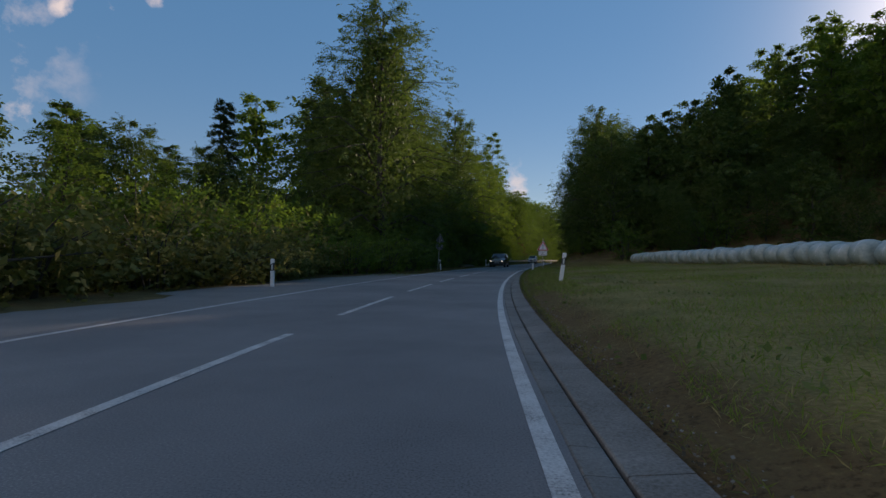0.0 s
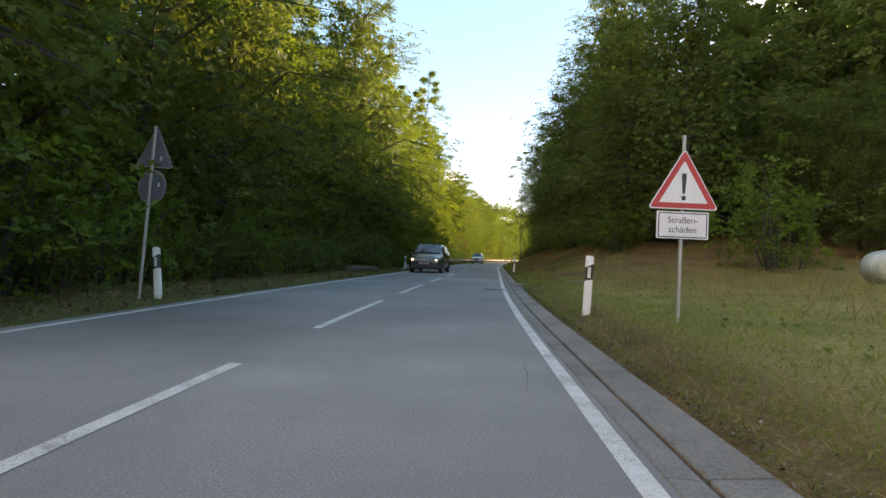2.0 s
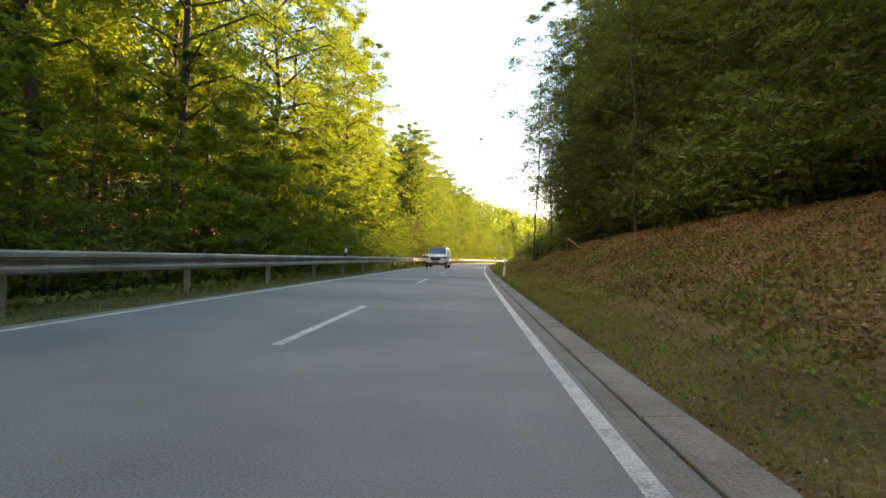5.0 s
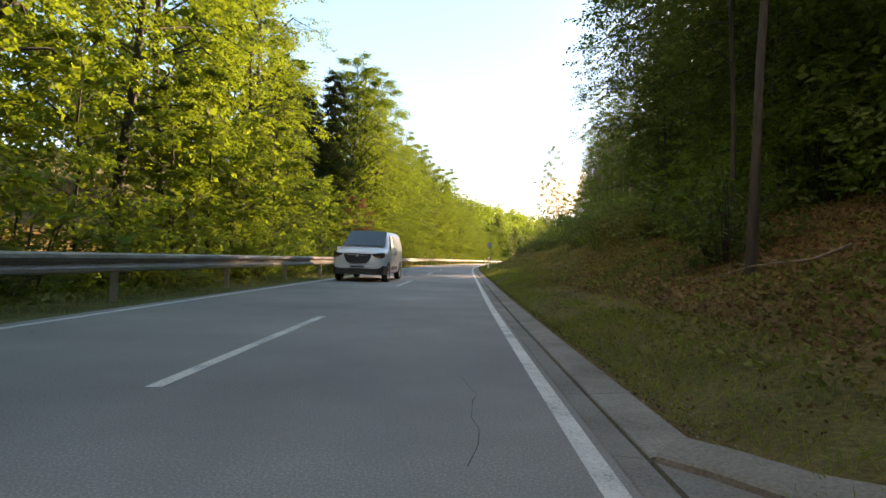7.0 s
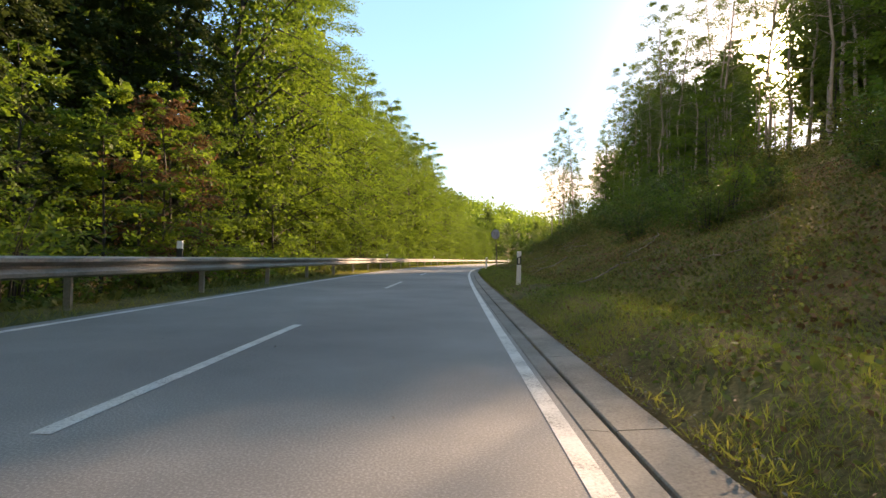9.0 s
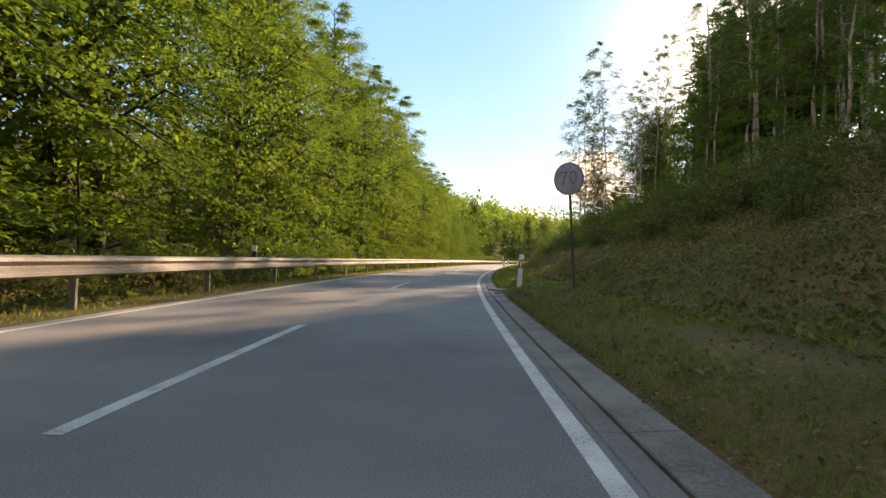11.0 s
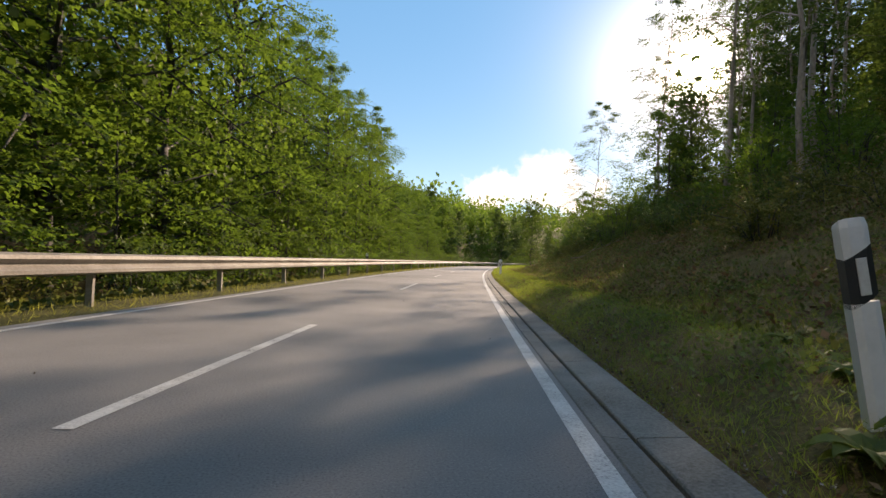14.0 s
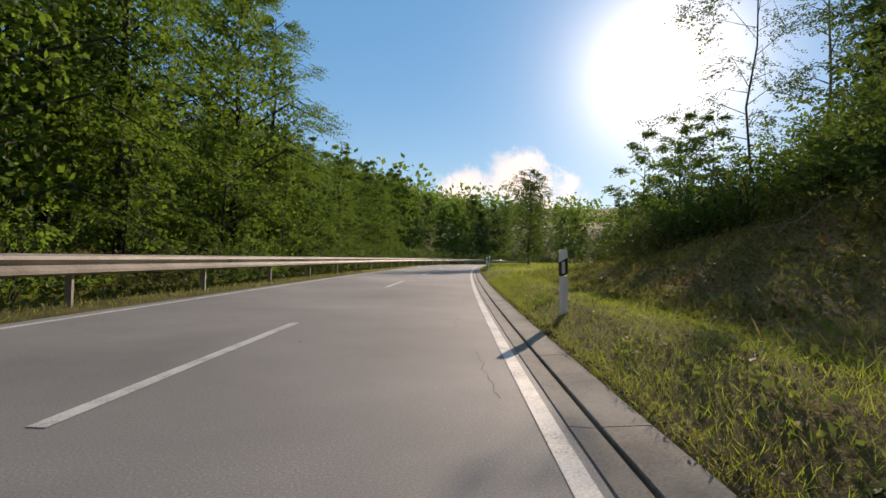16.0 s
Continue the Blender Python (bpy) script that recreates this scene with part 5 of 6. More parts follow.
# drain inlets let into the kerb
for s0, s1 in INLETS:
    mid = (s0 + s1) / 2
    ob = thing("drain_inlet", facing(mid, 0.0), "concrete drain inlet with iron grate breaking the kerb", "drain", "drain inlets along the kerb")
    half = (s1 - s0) / 2
    bm = bmesh.new()
    curve_pts = [Vector((x, half + y, 0)) for x, y in ((0.262, -0.06), (0.42, -0.2), (0.62, -0.44), (0.92, -0.74), (1.25, -1.02), (1.6, -1.28), (2.0, -1.5), (2.4, -1.7))]
    plate_pts = [(0.25, -half - 0.9)] + [(p_.x, p_.y + 0.03) for p_ in curve_pts[:4]] + [(0.95, -half * 0.4), (0.75, -half - 0.3), (0.54, -half - 0.9)]
    lo = [bm.verts.new((x, y, -0.09)) for x, y in plate_pts]
    hi = [bm.verts.new((x, y, 0.002)) for x, y in plate_pts]
    bm.faces.new(hi)
    for i in range(len(lo)):
        j = (i + 1) % len(lo)
        bm.faces.new((lo[j], lo[i], hi[i], hi[j]))
    bmesh.ops.recalc_face_normals(bm, faces=bm.faces[:])
    part("apron", bm, M_GUTTER, ob)
    bm = bmesh.new()
    rings = []
    for i, p_ in enumerate(curve_pts):
        q = (curve_pts[min(i + 1, 7)] - curve_pts[max(i - 1, 0)]).normalized()
        nrm = Vector((-q.y, q.x, 0)) * 0.27
        rise = Vector((0, 0, max(0.0, ground_z(mid + p_.y, p_.x)) if i > 1 else 0.0))
        p_ = p_ + rise
        rings.append([p_ + Vector((0, 0, -0.15)), p_ + Vector((0, 0, 0.03)), p_ + nrm * 0.08 + Vector((0, 0, 0.04)), p_ + nrm + Vector((0, 0, 0.06)), p_ + nrm + Vector((0, 0, -0.1))])
    hexa(bm, rings)
    part("wing", bm, M_KERB, ob, "curved concrete edging")
    bm = bmesh.new()
    for c, sz in (((0.62, -0.68, 0.002), (0.5, 0.03, 0.02)), ((0.62, -0.22, 0.002), (0.5, 0.03, 0.02)), ((0.385, -0.45, 0.002), (0.03, 0.49, 0.02)), ((0.855, -0.45, 0.002), (0.03, 0.49, 0.02))):
        box(bm, c, sz)
    part("grate_frame", bm, M_IRON, ob)
    for k in range(9):
        bm = bmesh.new()
        box(bm, (0.43 + 0.0475 * k, -0.45, 0.002), (0.022, 0.44, 0.018))
        part("grate_bar", bm, M_IRON, ob)

# manhole cover and its patch
ob = thing("manhole_cover", facing(46.7, -0.36, 0.0), "round rusty iron manhole cover in the asphalt near the edge line", "manhole")
bm = bmesh.new()
bmesh.ops.create_cone(bm, cap_ends=True, segments=32, radius1=0.30, radius2=0.295, depth=0.016)
part("cover", bm, M_IRON, ob)
bm = bmesh.new()
va = [bm.verts.new((math.cos(a) * 0.345, math.sin(a) * 0.345, 0.006)) for a in np.linspace(0, 6.2832, 33)[:-1]]
vb = [bm.verts.new((math.cos(a) * 0.302, math.sin(a) * 0.302, 0.006)) for a in np.linspace(0, 6.2832, 33)[:-1]]
for i in range(32):
    bm.faces.new((va[i], va[(i + 1) % 32], vb[(i + 1) % 32], vb[i]))
part("ring", bm, M_CONCRETE, ob)

# wrapped silage bales in the meadow


def bale():
    ob = thing("silage_bale", Matrix(), "round silage bale wrapped in pale green-white film", "bale", "row of wrapped bales in the meadow")
    bm = bmesh.new()
    prof = [(0.0, -0.6), (0.40, -0.605), (0.53, -0.57), (0.60, -0.46), (0.635, -0.2), (0.63, 0.15), (0.60, 0.46), (0.53, 0.57), (0.40, 0.605), (0.0, 0.6)]
    n = 22
    rows_v = []
    for r, y in prof:
        rows_v.append([bm.verts.new(((r + (0.012 * math.sin(5 * a + 9 * y) if r > 0.3 else 0)) * math.cos(a), y, 0.6 + (r * (0.96 if math.sin(a) < -0.5 else 1.0)) * math.sin(a))) for a in np.linspace(0, 2 * math.pi, n + 1)[:-1]])
    for a, b in zip(rows_v, rows_v[1:]):
        for i in range(n):
            bm.faces.new((a[i], a[(i + 1) % n], b[(i + 1) % n], b[i]))
    bmesh.ops.remove_doubles(bm, verts=bm.verts[:], dist=0.001)
    for f_ in bm.faces:
        f_.smooth = True
    bmesh.ops.recalc_face_normals(bm, faces=bm.faces[:])
    part("wrapped_body", bm, M_FILM, ob)
    bm = bmesh.new()
    rows_v = [[bm.verts.new((0.642 * math.cos(a), y, 0.6 + 0.642 * math.sin(a))) for a in np.linspace(0.2, 3.3, 14)] for y in (-0.22, -0.19)]
    for i in range(13):
        bm.faces.new((rows_v[0][i], rows_v[0][i + 1], rows_v[1][i + 1], rows_v[1][i]))
    part("film_seam", bm, M_SIGN_WHITE, ob, "raised seam of the film")
    return ob


first = bale()
brnd = random.Random(4)
k = 0
for l0, count, s0 in ((12.7, 28, 16.6), (13.9, 27, 17.1)):
    for i in range(count):
        s = s0 + 1.07 * i
        l = l0 - 0.125 * (s - 17) + brnd.uniform(-0.08, 0.08)
        m = facing(s, l, ground_z(s, l) - 0.03, math.degrees(head(s)) + brnd.uniform(-9, 9)) @ Matrix.Diagonal((0.88, brnd.uniform(0.8, 0.86), brnd.uniform(0.8, 0.92), 1))
        if k == 0:
            first.matrix_basis = m
        else:
            copy_thing(first, m)
        k += 1

# dead branches lying on the slope and verge, and an old log


def branch(seed, length):
    r = random.Random(seed)
    verts, faces = [], []
    pts = [Vector((length * i / 5, r.uniform(-0.05, 0.05) * length, 0.04 + r.uniform(0, 0.05) * length)) for i in range(6)]
    rad = length * 0.008 + 0.005
    tube(verts, faces, pts, [rad * (1 - 0.15 * i) for i in range(6)], 6)
    for i in (2, 3, 4):
        d = Vector((r.uniform(0.2, 0.6), r.choice([-1, 1]) * r.uniform(0.2, 0.5), r.uniform(0.0, 0.25))) * length * 0.4
        tube(verts, faces, [pts[i], pts[i] + d * 0.5, pts[i] + d], [rad * 0.5, rad * 0.35, rad * 0.15], 5)
    return mesh_from("fallen_branch", verts, faces, M_STICK, True)


meshes = [branch(i, L) for i, L in enumerate((1.2, 1.8, 2.6, 0.9))]
SPOTS = [(164.8, 1.9, 2, 25), (163.2, 2.6, 1, 160), (166.2, 2.3, 0, 70), (103.5, 2.6, 2, 40), (106.0, 3.4, 1, 120), (103.0, 1.9, 3, 20), (105.3, 5.6, 2, 100)]
for i in range(64):
    SPOTS.append((brnd.uniform(98, 224), brnd.uniform(2.6, 9.0), brnd.randrange(4), brnd.uniform(0, 360)))
for i in range(46):
    SPOTS.append((brnd.uniform(166, 190), brnd.uniform(2.4, 6.5), brnd.randrange(4), brnd.uniform(0, 360)))
for s, l, k, turn in SPOTS:
    ob = put("fallen_branch", meshes[k])
    e = 0.3
    tilt = math.atan2(ground_z(s, l + e) - ground_z(s, l - e), 2 * e)
    ob.matrix_basis = facing(s, l, ground_z(s, l) + 0.02) @ Matrix.Rotation(-tilt, 4, "Y") @ Matrix.Rotation(radians(turn), 4, "Z")
    tagged(ob, "dry grey-brown fallen branch on the leafy bank", "branch", "fallen branches on the bank")
log_v, log_f = [], []
tube(log_v, log_f, [Vector((0, 0, 0.15)), Vector((1.2, 0.1, 0.17)), Vector((2.6, 0.05, 0.15)), Vector((3.6, 0.15, 0.13))], [0.17, 0.19, 0.16, 0.12], 10)
log_f += [tuple(range(10))[::-1], tuple(range(30, 40))]
ob = put("log", mesh_from("log", log_v, log_f, M_LOG, True))
ob.matrix_basis = facing(57.0, -7.6, -0.05, 75)
tagged(ob, "dark old log lying at the edge of the wood", "log")

stem_v, stem_f = [], []
foot, tip = at(101.6, 4.6, ground_z(101.6, 4.6) - 0.05), at(101.56, 3.95, 2.04)
lean = tip - foot
tube(stem_v, stem_f, [Vector((0, 0, 0)), lean * 0.35 + Vector((0, 0.03, 0.02)), lean * 0.7 + Vector((0, -0.02, 0)), lean], [0.062, 0.056, 0.054, 0.045], 9)
stem_f += [tuple(range(9))[::-1], tuple(range(27, 36))]
ob = put("dead_log", mesh_from("dead_log", stem_v, stem_f, M_PALEBARK, True))
ob.matrix_basis = Matrix.Translation(foot)
tagged(ob, "pale broken tree stem leaning on the leafy bank", "dead wood")


def dock(seed, size):
    r = random.Random(seed)
    ob = thing("dock_plant", Matrix(), "broad-leaved dock plant growing on the verge", "weed", "broad-leaved plants on the verge")
    for i in range(13):
        a, up, ln = i * 2.4 + r.uniform(-0.3, 0.3), r.uniform(0.25, 1.0), size * r.uniform(0.7, 1.15)
        bm = bmesh.new()
        cols = []
        for k in range(6):
            u = k / 5
            rad, z = ln * (u * (1 - 0.15 * u)), ln * (up * u - (0.35 + 0.5 * up) * u * u) + 0.02
            w = size * 0.19 * math.sin(math.pi * min(0.06 + u * 0.94, 0.985)) ** 0.7
            c, q = Vector((math.cos(a) * rad, math.sin(a) * rad, z)), Vector((-math.sin(a), math.cos(a), 0))
            cols.append([bm.verts.new(c - q * w + Vector((0, 0, 0.02))), bm.verts.new(c), bm.verts.new(c + q * w + Vector((0, 0, 0.02)))])
        for p_, q_ in zip(cols, cols[1:]):
            for k in range(2):
                bm.faces.new((p_[k], p_[k + 1], q_[k + 1], q_[k]))
        part("leaf", bm, M_HERB, ob)
    return ob


first = dock(3, 0.34)
first.matrix_basis = facing(187.25, 1.22, ground_z(187.25, 1.22))
for s, l, k in ((187.45, 0.98, 0.8), (188.3, 1.5, 0.6), (189.6, 1.9, 0.55), (191.2, 1.55, 0.5), (195.0, 1.9, 0.5), (199.0, 1.5, 0.45), (204.5, 1.8, 0.6), (209.5, 1.6, 0.55), (212.0, 1.9, 0.7), (86.3, 1.35, 0.6), (84.6, 1.9, 0.5)):
    copy_thing(first, facing(s, l, ground_z(s, l), 40 * s) @ Matrix.Diagonal((k, k, k, 1)))


# fine cracks in the asphalt near its edge
crnd = random.Random(12)
cv, cf = [], []
for i in range(14):
    s, l = crnd.uniform(182, 216) if i < 8 else crnd.uniform(4, 175), crnd.uniform(-0.8, -0.15)
    along = crnd.random() < 0.6
    for k in range(crnd.randint(6, 13)):
        w = crnd.uniform(0.0012, 0.0028)
        p_ = at(s, l, 0.0025)
        side = at(s, l + w, 0.0025) - p_ if along else at(s + w, l, 0.0025) - p_
        cv += [p_ - side, p_ + side]
        if k:
            n = len(cv)
            cf.append((n - 4, n - 3, n - 1, n - 2))
        if along:
            s, l = s + crnd.uniform(0.06, 0.22), l + crnd.uniform(-0.05, 0.05)
        else:
            s, l = s + crnd.uniform(-0.05, 0.05), min(l + crnd.uniform(0.04, 0.14), -0.08)
tagged(put("road_cracks", mesh_from("road_cracks", cv, cf, M_SEAM)), "fine dark cracks in the worn asphalt", "cracks", kind="stuff")

# ---- vehicles ----
M_TYRE = surface("tyre_rubber", [(0.012, 0.012, 0.012), (0.03, 0.03, 0.03)], (8.0, 60.0), 0.85, 0.2)
M_RIM = surface("wheel_silver", [(0.42, 0.42, 0.43), (0.55, 0.55, 0.56)], (5.0, 40.0), 0.35, 0.03, metal=0.7)
M_TRIM = surface("dark_trim", [(0.018, 0.018, 0.02), (0.035, 0.035, 0.037)], (5.0, 50.0), 0.6, 0.1)
M_VANWHITE = surface("white_car_paint", [(0.66, 0.67, 0.69), (0.72, 0.73, 0.75)], (1.0, 12.0), 0.22, 0.01, rough_var=0.03)
M_BROWN = surface("brown_grey_car_paint", [(0.13, 0.115, 0.10), (0.16, 0.14, 0.12)], (1.0, 12.0), 0.25, 0.01, metal=0.5, rough_var=0.03)
M_GLASS = surface("car_glass", [(0.015, 0.018, 0.02), (0.03, 0.033, 0.036)], (1.0, 6.0), 0.06, 0.0, rough_var=0.02)
M_LENS = surface("headlight_lens", [(0.22, 0.23, 0.25), (0.40, 0.41, 0.43)], (10.0, 30.0), 0.1, 0.0, rough_var=0.02)
M_BEAM = bpy.data.materials.new("lit_bulb")
M_BEAM.use_nodes = True
M_BEAM.node_tree.nodes["Principled BSDF"].inputs["Emission Color"].default_value = (1.0, 0.9, 0.75, 1)
M_BEAM.node_tree.nodes["Principled BSDF"].inputs["Emission Strength"].default_value = 1.5
M_AMBER = surface("amber_lens", [(0.6, 0.22, 0.04), (0.75, 0.3, 0.05)], (10.0, 30.0), 0.2, 0.0)
M_PLATE = surface("plate_grey", [(0.28, 0.29, 0.32), (0.36, 0.37, 0.4)], (10.0, 40.0), 0.4, 0.0)


def loft_body(stations, n_side=9):
    """A car body: stations of (y, bottom, belt, top, half width low, half width top)."""
    rings = []
    for y, zb, zm, zt, w, wt in stations:
        half = [(w * 0.80, zb), (w * 0.97, zb + 0.06), (w, zb + 0.2), (w * 1.0, (zb + zm) / 2 + 0.05), (w * 0.985, zm)]
        if zt > zm + 0.05:
            half += [(w * 0.5 + wt * 0.5, zm + (zt - zm) * 0.5), (wt, zt - 0.07), (wt * 0.9, zt - 0.015), (wt * 0.5, zt)]
        else:
            half += [(w * 0.95, zm + (zt - zm) * 0.4), (w * 0.88, zm + (zt - zm) * 0.8), (w * 0.7, zt), (w * 0.35, zt + 0.01)]
        rings.append([(x, y, z) for x, z in half] + [(-x, y, z) for x, z in half[::-1]])
    bm = bmesh.new()
    hexa(bm, rings)
    for f_ in bm.faces:
        f_.smooth = True
    return bm


def wheel(parent, x, y, r, spokes, name="wheel"):
    side = 1 if x > 0 else -1
    bm = bmesh.new()
    prof = [(r * 0.70, -0.10), (r * 0.9, -0.105), (r * 0.985, -0.08), (r, -0.03), (r, 0.03), (r * 0.985, 0.08), (r * 0.9, 0.105), (r * 0.70, 0.10)]
    n = 28
    rows_v = [[bm.verts.new((x + o, y + q * math.cos(a), r + q * math.sin(a))) for a in np.linspace(0, 2 * math.pi, n + 1)[:-1]] for q, o in prof]
    for a, b in zip(rows_v, rows_v[1:]):
        for i in range(n):
            f_ = bm.faces.new((a[i], a[(i + 1) % n], b[(i + 1) % n], b[i]))
            f_.smooth = True
    bmesh.ops.recalc_face_normals(bm, faces=bm.faces[:])
    tyre = part("wheel", bm, M_TYRE, parent, "black tyre on a silver rim")
    bm = bmesh.new()
    rod(bm, (x - side * 0.05, y, r), (x + side * 0.055, y, r), r * 0.71, sides=28)
    part("rim_back", bm, M_TRIM, tyre)
    bm = bmesh.new()
    rows_v = [[bm.verts.new((x + side * o, y + q * math.cos(a), r + q * math.sin(a))) for a in np.linspace(0, 2 * math.pi, n + 1)[:-1]] for q, o in ((r * 0.72, 0.09), (r * 0.68, 0.1), (r * 0.62, 0.088))]
    for a, b in zip(rows_v, rows_v[1:]):
        for i in range(n):
            bm.faces.new((a[i], a[(i + 1) % n], b[(i + 1) % n], b[i]))
    for i in range(spokes):
        a = 2 * math.pi * i / spokes
        m = Matrix.Translation((x + side * 0.075, y, r)) @ Matrix.Rotation(a, 4, "X")
        box(bm, (0, 0, r * 0.38), (0.03, r * 0.15, r * 0.56), m)
    rod(bm, (x + side * 0.06, y, r), (x + side * 0.095, y, r), r * 0.2, sides=16)
    bmesh.ops.recalc_face_normals(bm, faces=bm.faces[:])
    part("rim", bm, M_RIM, tyre, "silver rim")


def skin(name, pts, material, parent, label="", push=(0, 0, 0)):
    """A thin curved panel from a grid of rows of points."""
    bm = bmesh.new()
    g = [[bm.verts.new(Vector(p) + Vector(push)) for p in r] for r in pts]
    for a, b in zip(g, g[1:]):
        for i in range(len(a) - 1):
            f_ = bm.faces.new((a[i], a[i + 1], b[i + 1], b[i]))
            f_.smooth = True
    return part(name, bm, material, parent, label)


def arch(parent, x, y, r):
    side = 1 if x > 0 else -1
    bm = bmesh.new()
    va, vb = [], []
    for a in np.linspace(-0.15, math.pi + 0.15, 15):
        va.append(bm.verts.new((x, y + r * 1.06 * math.cos(a), r * 0.96 + r * 1.06 * math.sin(a))))
        vb.append(bm.verts.new((x + side * 0.004, y + r * 1.22 * math.cos(a), r * 0.96 + r * 1.22 * math.sin(a))))
    c = bm.verts.new((x - side * 0.002, y, r * 0.9))
    for i in range(14):
        bm.faces.new((va[i], va[i + 1], vb[i + 1], vb[i]))
        bm.faces.new((c, va[i + 1], va[i]))
    part("wheel_arch", bm, M_TRIM, parent, "dark wheel arch")


# white delivery van, nose towards -y
van = thing("delivery_van", facing(119.6, -3.95, 0.0, -1.3) @ Matrix.Diagonal((0.955, 0.955, 0.955, 1)), "white delivery van with black bumper driving in the oncoming lane", "van")
VS = [(-2.20, 0.44, 0.80, 0.93, 0.66, 0.6), (-2.15, 0.30, 0.86, 1.02, 0.78, 0.7), (-2.03, 0.25, 0.90, 1.08, 0.86, 0.75), (-1.7, 0.24, 0.95, 1.13, 0.905, 0.8), (-1.34, 0.24, 1.0, 1.18, 0.918, 0.8), (-1.22, 0.24, 1.05, 1.21, 0.92, 0.78), (-0.75, 0.24, 1.06, 1.56, 0.92, 0.74), (-0.42, 0.24, 1.07, 1.76, 0.92, 0.72), (-0.1, 0.24, 1.08, 1.81, 0.92, 0.73), (0.6, 0.24, 1.08, 1.84, 0.92, 0.75), (1.6, 0.25, 1.08, 1.84, 0.92, 0.75), (2.05, 0.28, 1.08, 1.81, 0.91, 0.75), (2.18, 0.34, 1.07, 1.74, 0.87, 0.72), (2.21, 0.42, 1.06, 1.66, 0.82, 0.68)]
part("body", loft_body(VS), M_VANWHITE, van)
for x in (-0.83, 0.83):
    for y in (-1.33, 1.42):
        wheel(van, x, y, 0.325, 14)
        arch(van, 0.924 if x > 0 else -0.924, y, 0.325)
ws = []
for u in np.linspace(0, 1, 5):
    y, z, w = -1.24 + 0.80 * u, 1.225 + 0.56 * u, 0.77 - 0.10 * u
    ws.append([(w * q, y - 0.05 + 0.03 * q * q, z + 0.035 - 0.02 * q * q) for q in np.linspace(-1, 1, 9)])
skin("windscreen", ws, M_GLASS, van, "dark reflecting windscreen")
for sd in (-1, 1):
    skin("side_window", [[(sd * 0.928, -0.78, 1.10), (sd * 0.928, -0.05, 1.10)], [(sd * 0.868, -0.62, 1.36), (sd * 0.868, -0.05, 1.36)], [(sd * 0.792, -0.36, 1.64), (sd * 0.792, -0.08, 1.66)]], M_GLASS, van, "dark open side window")
    skin("side_panel", [[(sd * 0.93, 0.12, 1.10), (sd * 0.93, 1.95, 1.10)], [(sd * 0.85, 0.14, 1.45), (sd * 0.85, 1.92, 1.45)], [(sd * 0.79, 0.18, 1.66), (sd * 0.79, 1.86, 1.66)]], M_VANWHITE, van, "pressed panel in place of a rear window")
    bm = bmesh.new()
    box(bm, (sd * 1.03, -0.72, 1.10), (0.15, 0.11, 0.2), bevel=0.03)
    box(bm, (sd * 0.95, -0.70, 1.04), (0.1, 0.05, 0.05))
    part("mirror", bm, M_VANWHITE, van, "white door mirror")
    bm = bmesh.new()
    box(bm, (sd * 0.935, 0.08, 0.98), (0.02, 0.17, 0.035), bevel=0.008)
    part("door_handle", bm, M_TRIM, van)
    bm = bmesh.new()
    box(bm, (sd * 0.925, 0.0, 0.47), (0.025, 1.25, 0.13), bevel=0.01)
    part("rub_strip", bm, M_TRIM, van, "black side strip")
    lamp = skin("headlight", [[(sd * (0.50 + 0.40 * u), -2.262 + 0.31 * u ** 3, z0 + (z1 - z0) * k) for u, z0, z1 in ((0.0, 0.92, 0.955), (0.35, 0.845, 0.975), (0.7, 0.80, 1.0), (1.0, 0.86, 1.02))] for k in (0.0, 0.5, 1.0)], M_TRIM, van, "dark swept headlight")
    skin("indicator", [[(sd * (0.58 + 0.2 * u), -2.275 + 0.31 * (0.2 + 0.5 * u) ** 3, z) for u in (0.0, 0.5, 1.0)] for z in (0.845, 0.868)], M_AMBER, lamp, "amber lamp in the headlight")
    bm = bmesh.new()
    for dy in (0.13, -0.86):
        box(bm, (sd * 0.9225, dy, 0.75), (0.004, 0.008, 0.62))
    part("door_gap", bm, M_TRIM, van)
skin("grille", [[(x, -2.215 + 0.05 * (x / 0.5) ** 2 - 0.03, z) for x in np.linspace(-0.48 * k, 0.48 * k, 9)] for z, k in ((0.63, 0.55), (0.66, 0.72), (0.74, 0.86), (0.84, 0.95), (0.93, 1.0), (0.96, 0.96))], M_TRIM, van, "black grille")
bm = bmesh.new()
box(bm, (0, -2.255, 0.91), (0.72, 0.012, 0.018), bevel=0.004)
rod(bm, (0, -2.23, 0.895), (0, -2.265, 0.895), 0.05, sides=18)
part("badge", bm, M_RIM, van, "plain round chrome badge")
bm = bmesh.new()
hexa(bm, [[(0.70, -2.17, 0.26), (0.70, -2.17, 0.44), (-0.70, -2.17, 0.44), (-0.70, -2.17, 0.26)], [(0.86, -2.03, 0.25), (0.88, -2.02, 0.56), (-0.88, -2.02, 0.56), (-0.86, -2.03, 0.25)], [(0.925, -1.75, 0.25), (0.93, -1.72, 0.55), (-0.93, -1.72, 0.55), (-0.925, -1.75, 0.25)]])
for v_ in bm.verts:
    v_.co.y -= 0.045 if abs(v_.co.x) < 0.89 else 0.0
part("bumper", bm, M_TRIM, van, "black plastic front bumper")
bm = bmesh.new()
box(bm, (0, -2.235, 0.52), (0.52, 0.012, 0.11), bevel=0.003)
plt = part("number_plate", bm, M_PLATE, van)
bm = bmesh.new()
box(bm, (0.0, -2.243, 0.52), (0.42, 0.004, 0.05))
part("plate_bar", bm, M_SIGN_BLACK, plt)

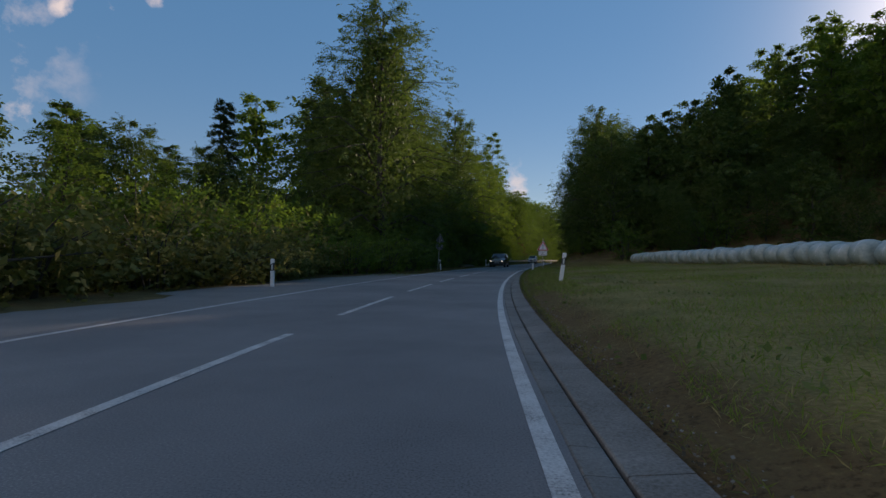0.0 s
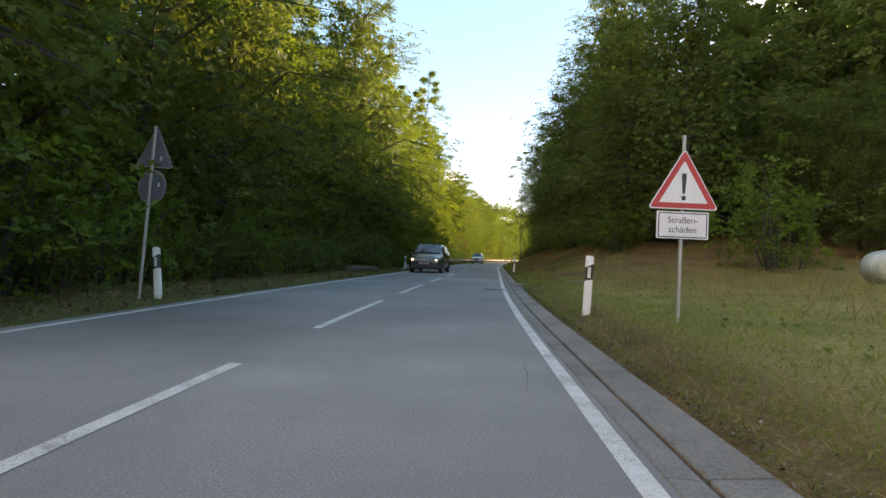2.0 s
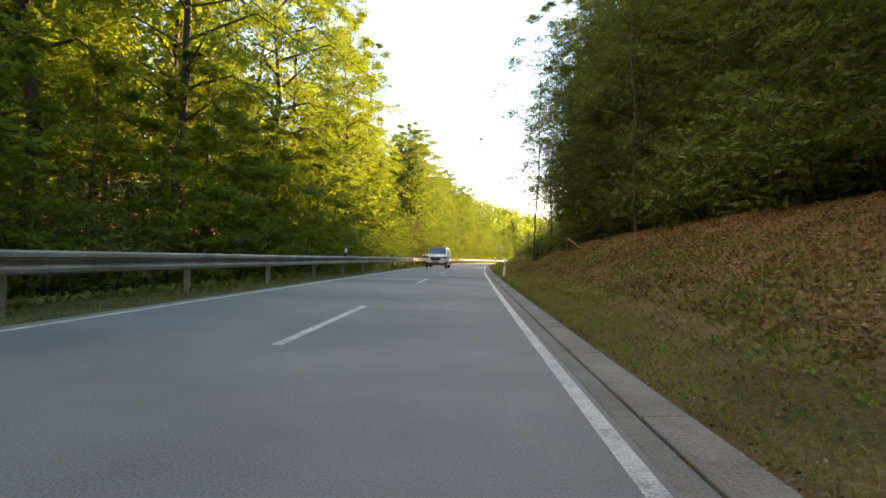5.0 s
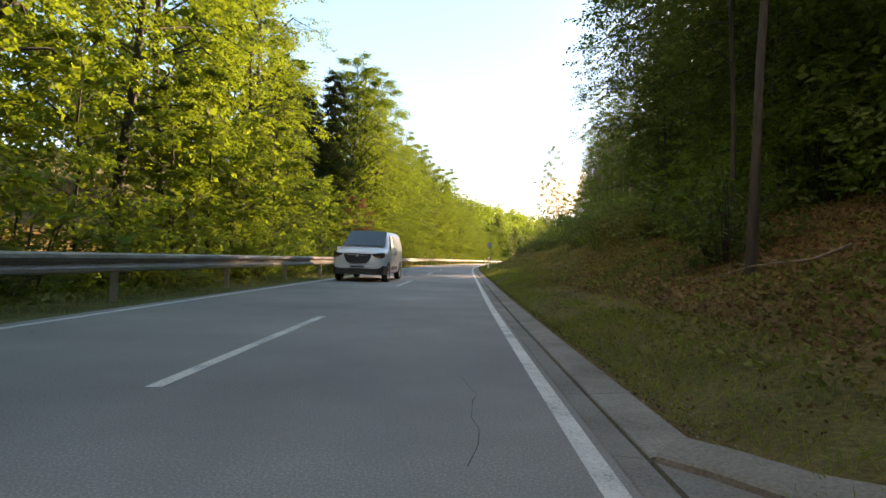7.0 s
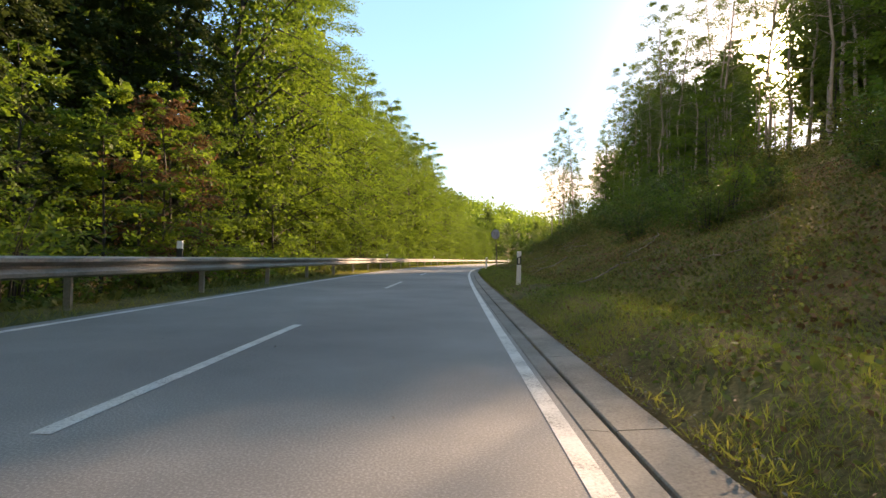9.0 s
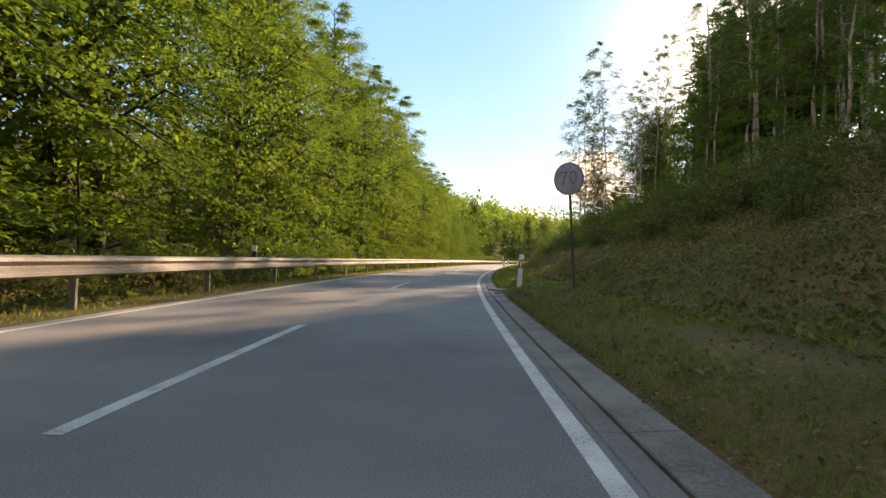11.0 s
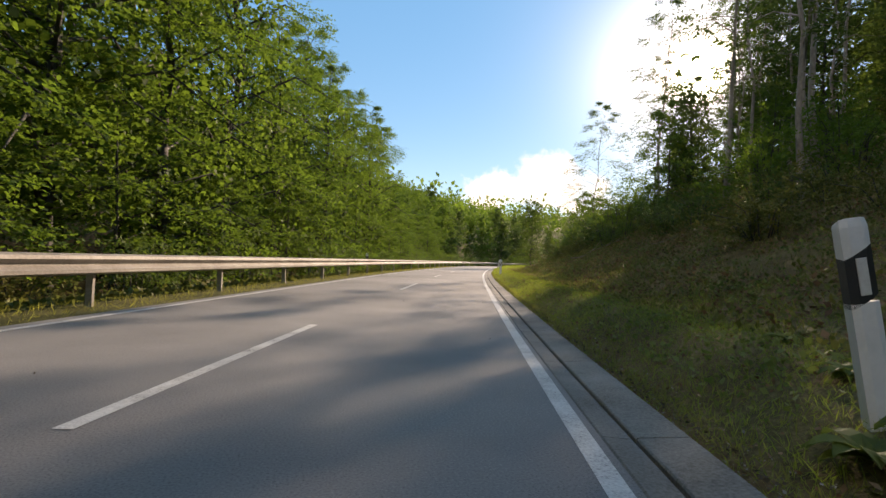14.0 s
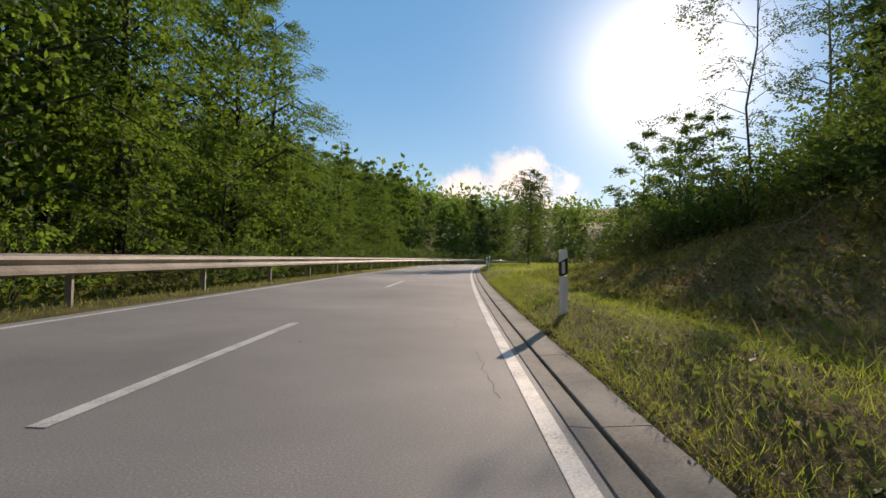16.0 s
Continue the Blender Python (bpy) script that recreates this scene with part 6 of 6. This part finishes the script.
# brown-grey compact car
car = thing("compact_car", facing(61.6, -3.95, 0.0, -2.0), "brown-grey metallic compact car driving in the oncoming lane", "car")
CS = [(-2.15, 0.36, 0.55, 0.60, 0.60, 0.6), (-2.10, 0.25, 0.62, 0.74, 0.76, 0.7), (-1.95, 0.20, 0.70, 0.84, 0.84, 0.7), (-1.6, 0.19, 0.80, 0.94, 0.88, 0.7), (-1.15, 0.19, 0.90, 1.02, 0.895, 0.7), (-1.0, 0.19, 0.93, 1.06, 0.90, 0.7), (-0.5, 0.19, 0.95, 1.36, 0.90, 0.68), (-0.12, 0.19, 0.96, 1.52, 0.90, 0.66), (0.4, 0.19, 0.97, 1.575, 0.90, 0.665), (1.2, 0.20, 0.99, 1.56, 0.895, 0.66), (1.7, 0.22, 1.0, 1.48, 0.88, 0.63), (2.0, 0.28, 1.0, 1.27, 0.85, 0.62), (2.14, 0.34, 0.92, 0.98, 0.78, 0.6), (2.17, 0.42, 0.8, 0.84, 0.7, 0.6)]
part("body", loft_body(CS), M_BROWN, car)
for x in (-0.80, 0.80):
    for y in (-1.28, 1.40):
        wheel(car, x, y, 0.315, 5)
        arch(car, 0.903 if x > 0 else -0.903, y, 0.315)
ws = []
for u in np.linspace(0, 1, 5):
    y, z, w = -1.06 + 0.88 * u, 1.075 + 0.46 * u, 0.74 - 0.12 * u
    ws.append([(w * q, y - 0.05 + 0.03 * q * q, z + 0.04 - 0.02 * q * q) for q in np.linspace(-1, 1, 9)])
skin("windscreen", ws, M_GLASS, car, "bright reflecting windscreen")
for sd in (-1, 1):
    skin("front_window", [[(sd * 0.905, -0.62, 0.98), (sd * 0.905, 0.38, 1.0)], [(sd * 0.80, -0.3, 1.22), (sd * 0.80, 0.38, 1.24)], [(sd * 0.705, -0.04, 1.43), (sd * 0.705, 0.38, 1.47)]], M_GLASS, car)
    skin("rear_window", [[(sd * 0.905, 0.46, 1.0), (sd * 0.90, 1.5, 1.03)], [(sd * 0.80, 0.46, 1.24), (sd * 0.80, 1.45, 1.24)], [(sd * 0.705, 0.46, 1.47), (sd * 0.71, 1.25, 1.45)]], M_GLASS, car)
    bm = bmesh.new()
    box(bm, (sd * 0.99, -0.55, 1.04), (0.17, 0.10, 0.13), bevel=0.03)
    part("mirror", bm, M_BROWN, car)
    lamp = skin("headlight", [[(sd * (0.50 + 0.33 * u), -2.165 + 0.26 * u * u, z0 + (z1 - z0) * k) for u, z0, z1 in ((0.0, 0.64, 0.74), (0.5, 0.62, 0.77), (1.0, 0.67, 0.78))] for k in (0.0, 0.5, 1.0)], M_LENS, car, "clear headlight")
    bm = bmesh.new()
    rod(bm, (sd * 0.64, -2.12, 0.70), (sd * 0.64, -2.16, 0.70), 0.045, sides=16)
    part("bulb", bm, M_BEAM, lamp, "lit headlight bulb")
    for y in (0.28, 1.2):
        bm = bmesh.new()
        box(bm, (sd * 0.905, y, 0.88), (0.02, 0.16, 0.03), bevel=0.008)
        part("door_handle", bm, M_BROWN, car)
bm = bmesh.new()
for z in (0.66, 0.70, 0.74):
    box(bm, (0, -2.12, z), (0.95, 0.05, 0.018), bevel=0.004)
part("grille", bm, M_RIM, car, "chrome-lined dark grille")
bm = bmesh.new()
box(bm, (0, -2.13, 0.70), (1.0, 0.02, 0.12), bevel=0.01)
part("grille_back", bm, M_TRIM, car)
bm = bmesh.new()
rod(bm, (0, -2.12, 0.71), (0, -2.17, 0.71), 0.055, sides=18)
part("badge", bm, M_RIM, car, "plain round chrome badge")
bm = bmesh.new()
box(bm, (0, -2.14, 0.34), (1.35, 0.06, 0.13), bevel=0.02)
part("lower_intake", bm, M_TRIM, car, "dark lower air intake")
bm = bmesh.new()
box(bm, (0, -2.17, 0.53), (0.52, 0.012, 0.11), bevel=0.003)
plt = part("number_plate", bm, M_PLATE, car)
bm = bmesh.new()
box(bm, (0.0, -2.178, 0.53), (0.42, 0.004, 0.05))
part("plate_bar", bm, M_SIGN_BLACK, plt)
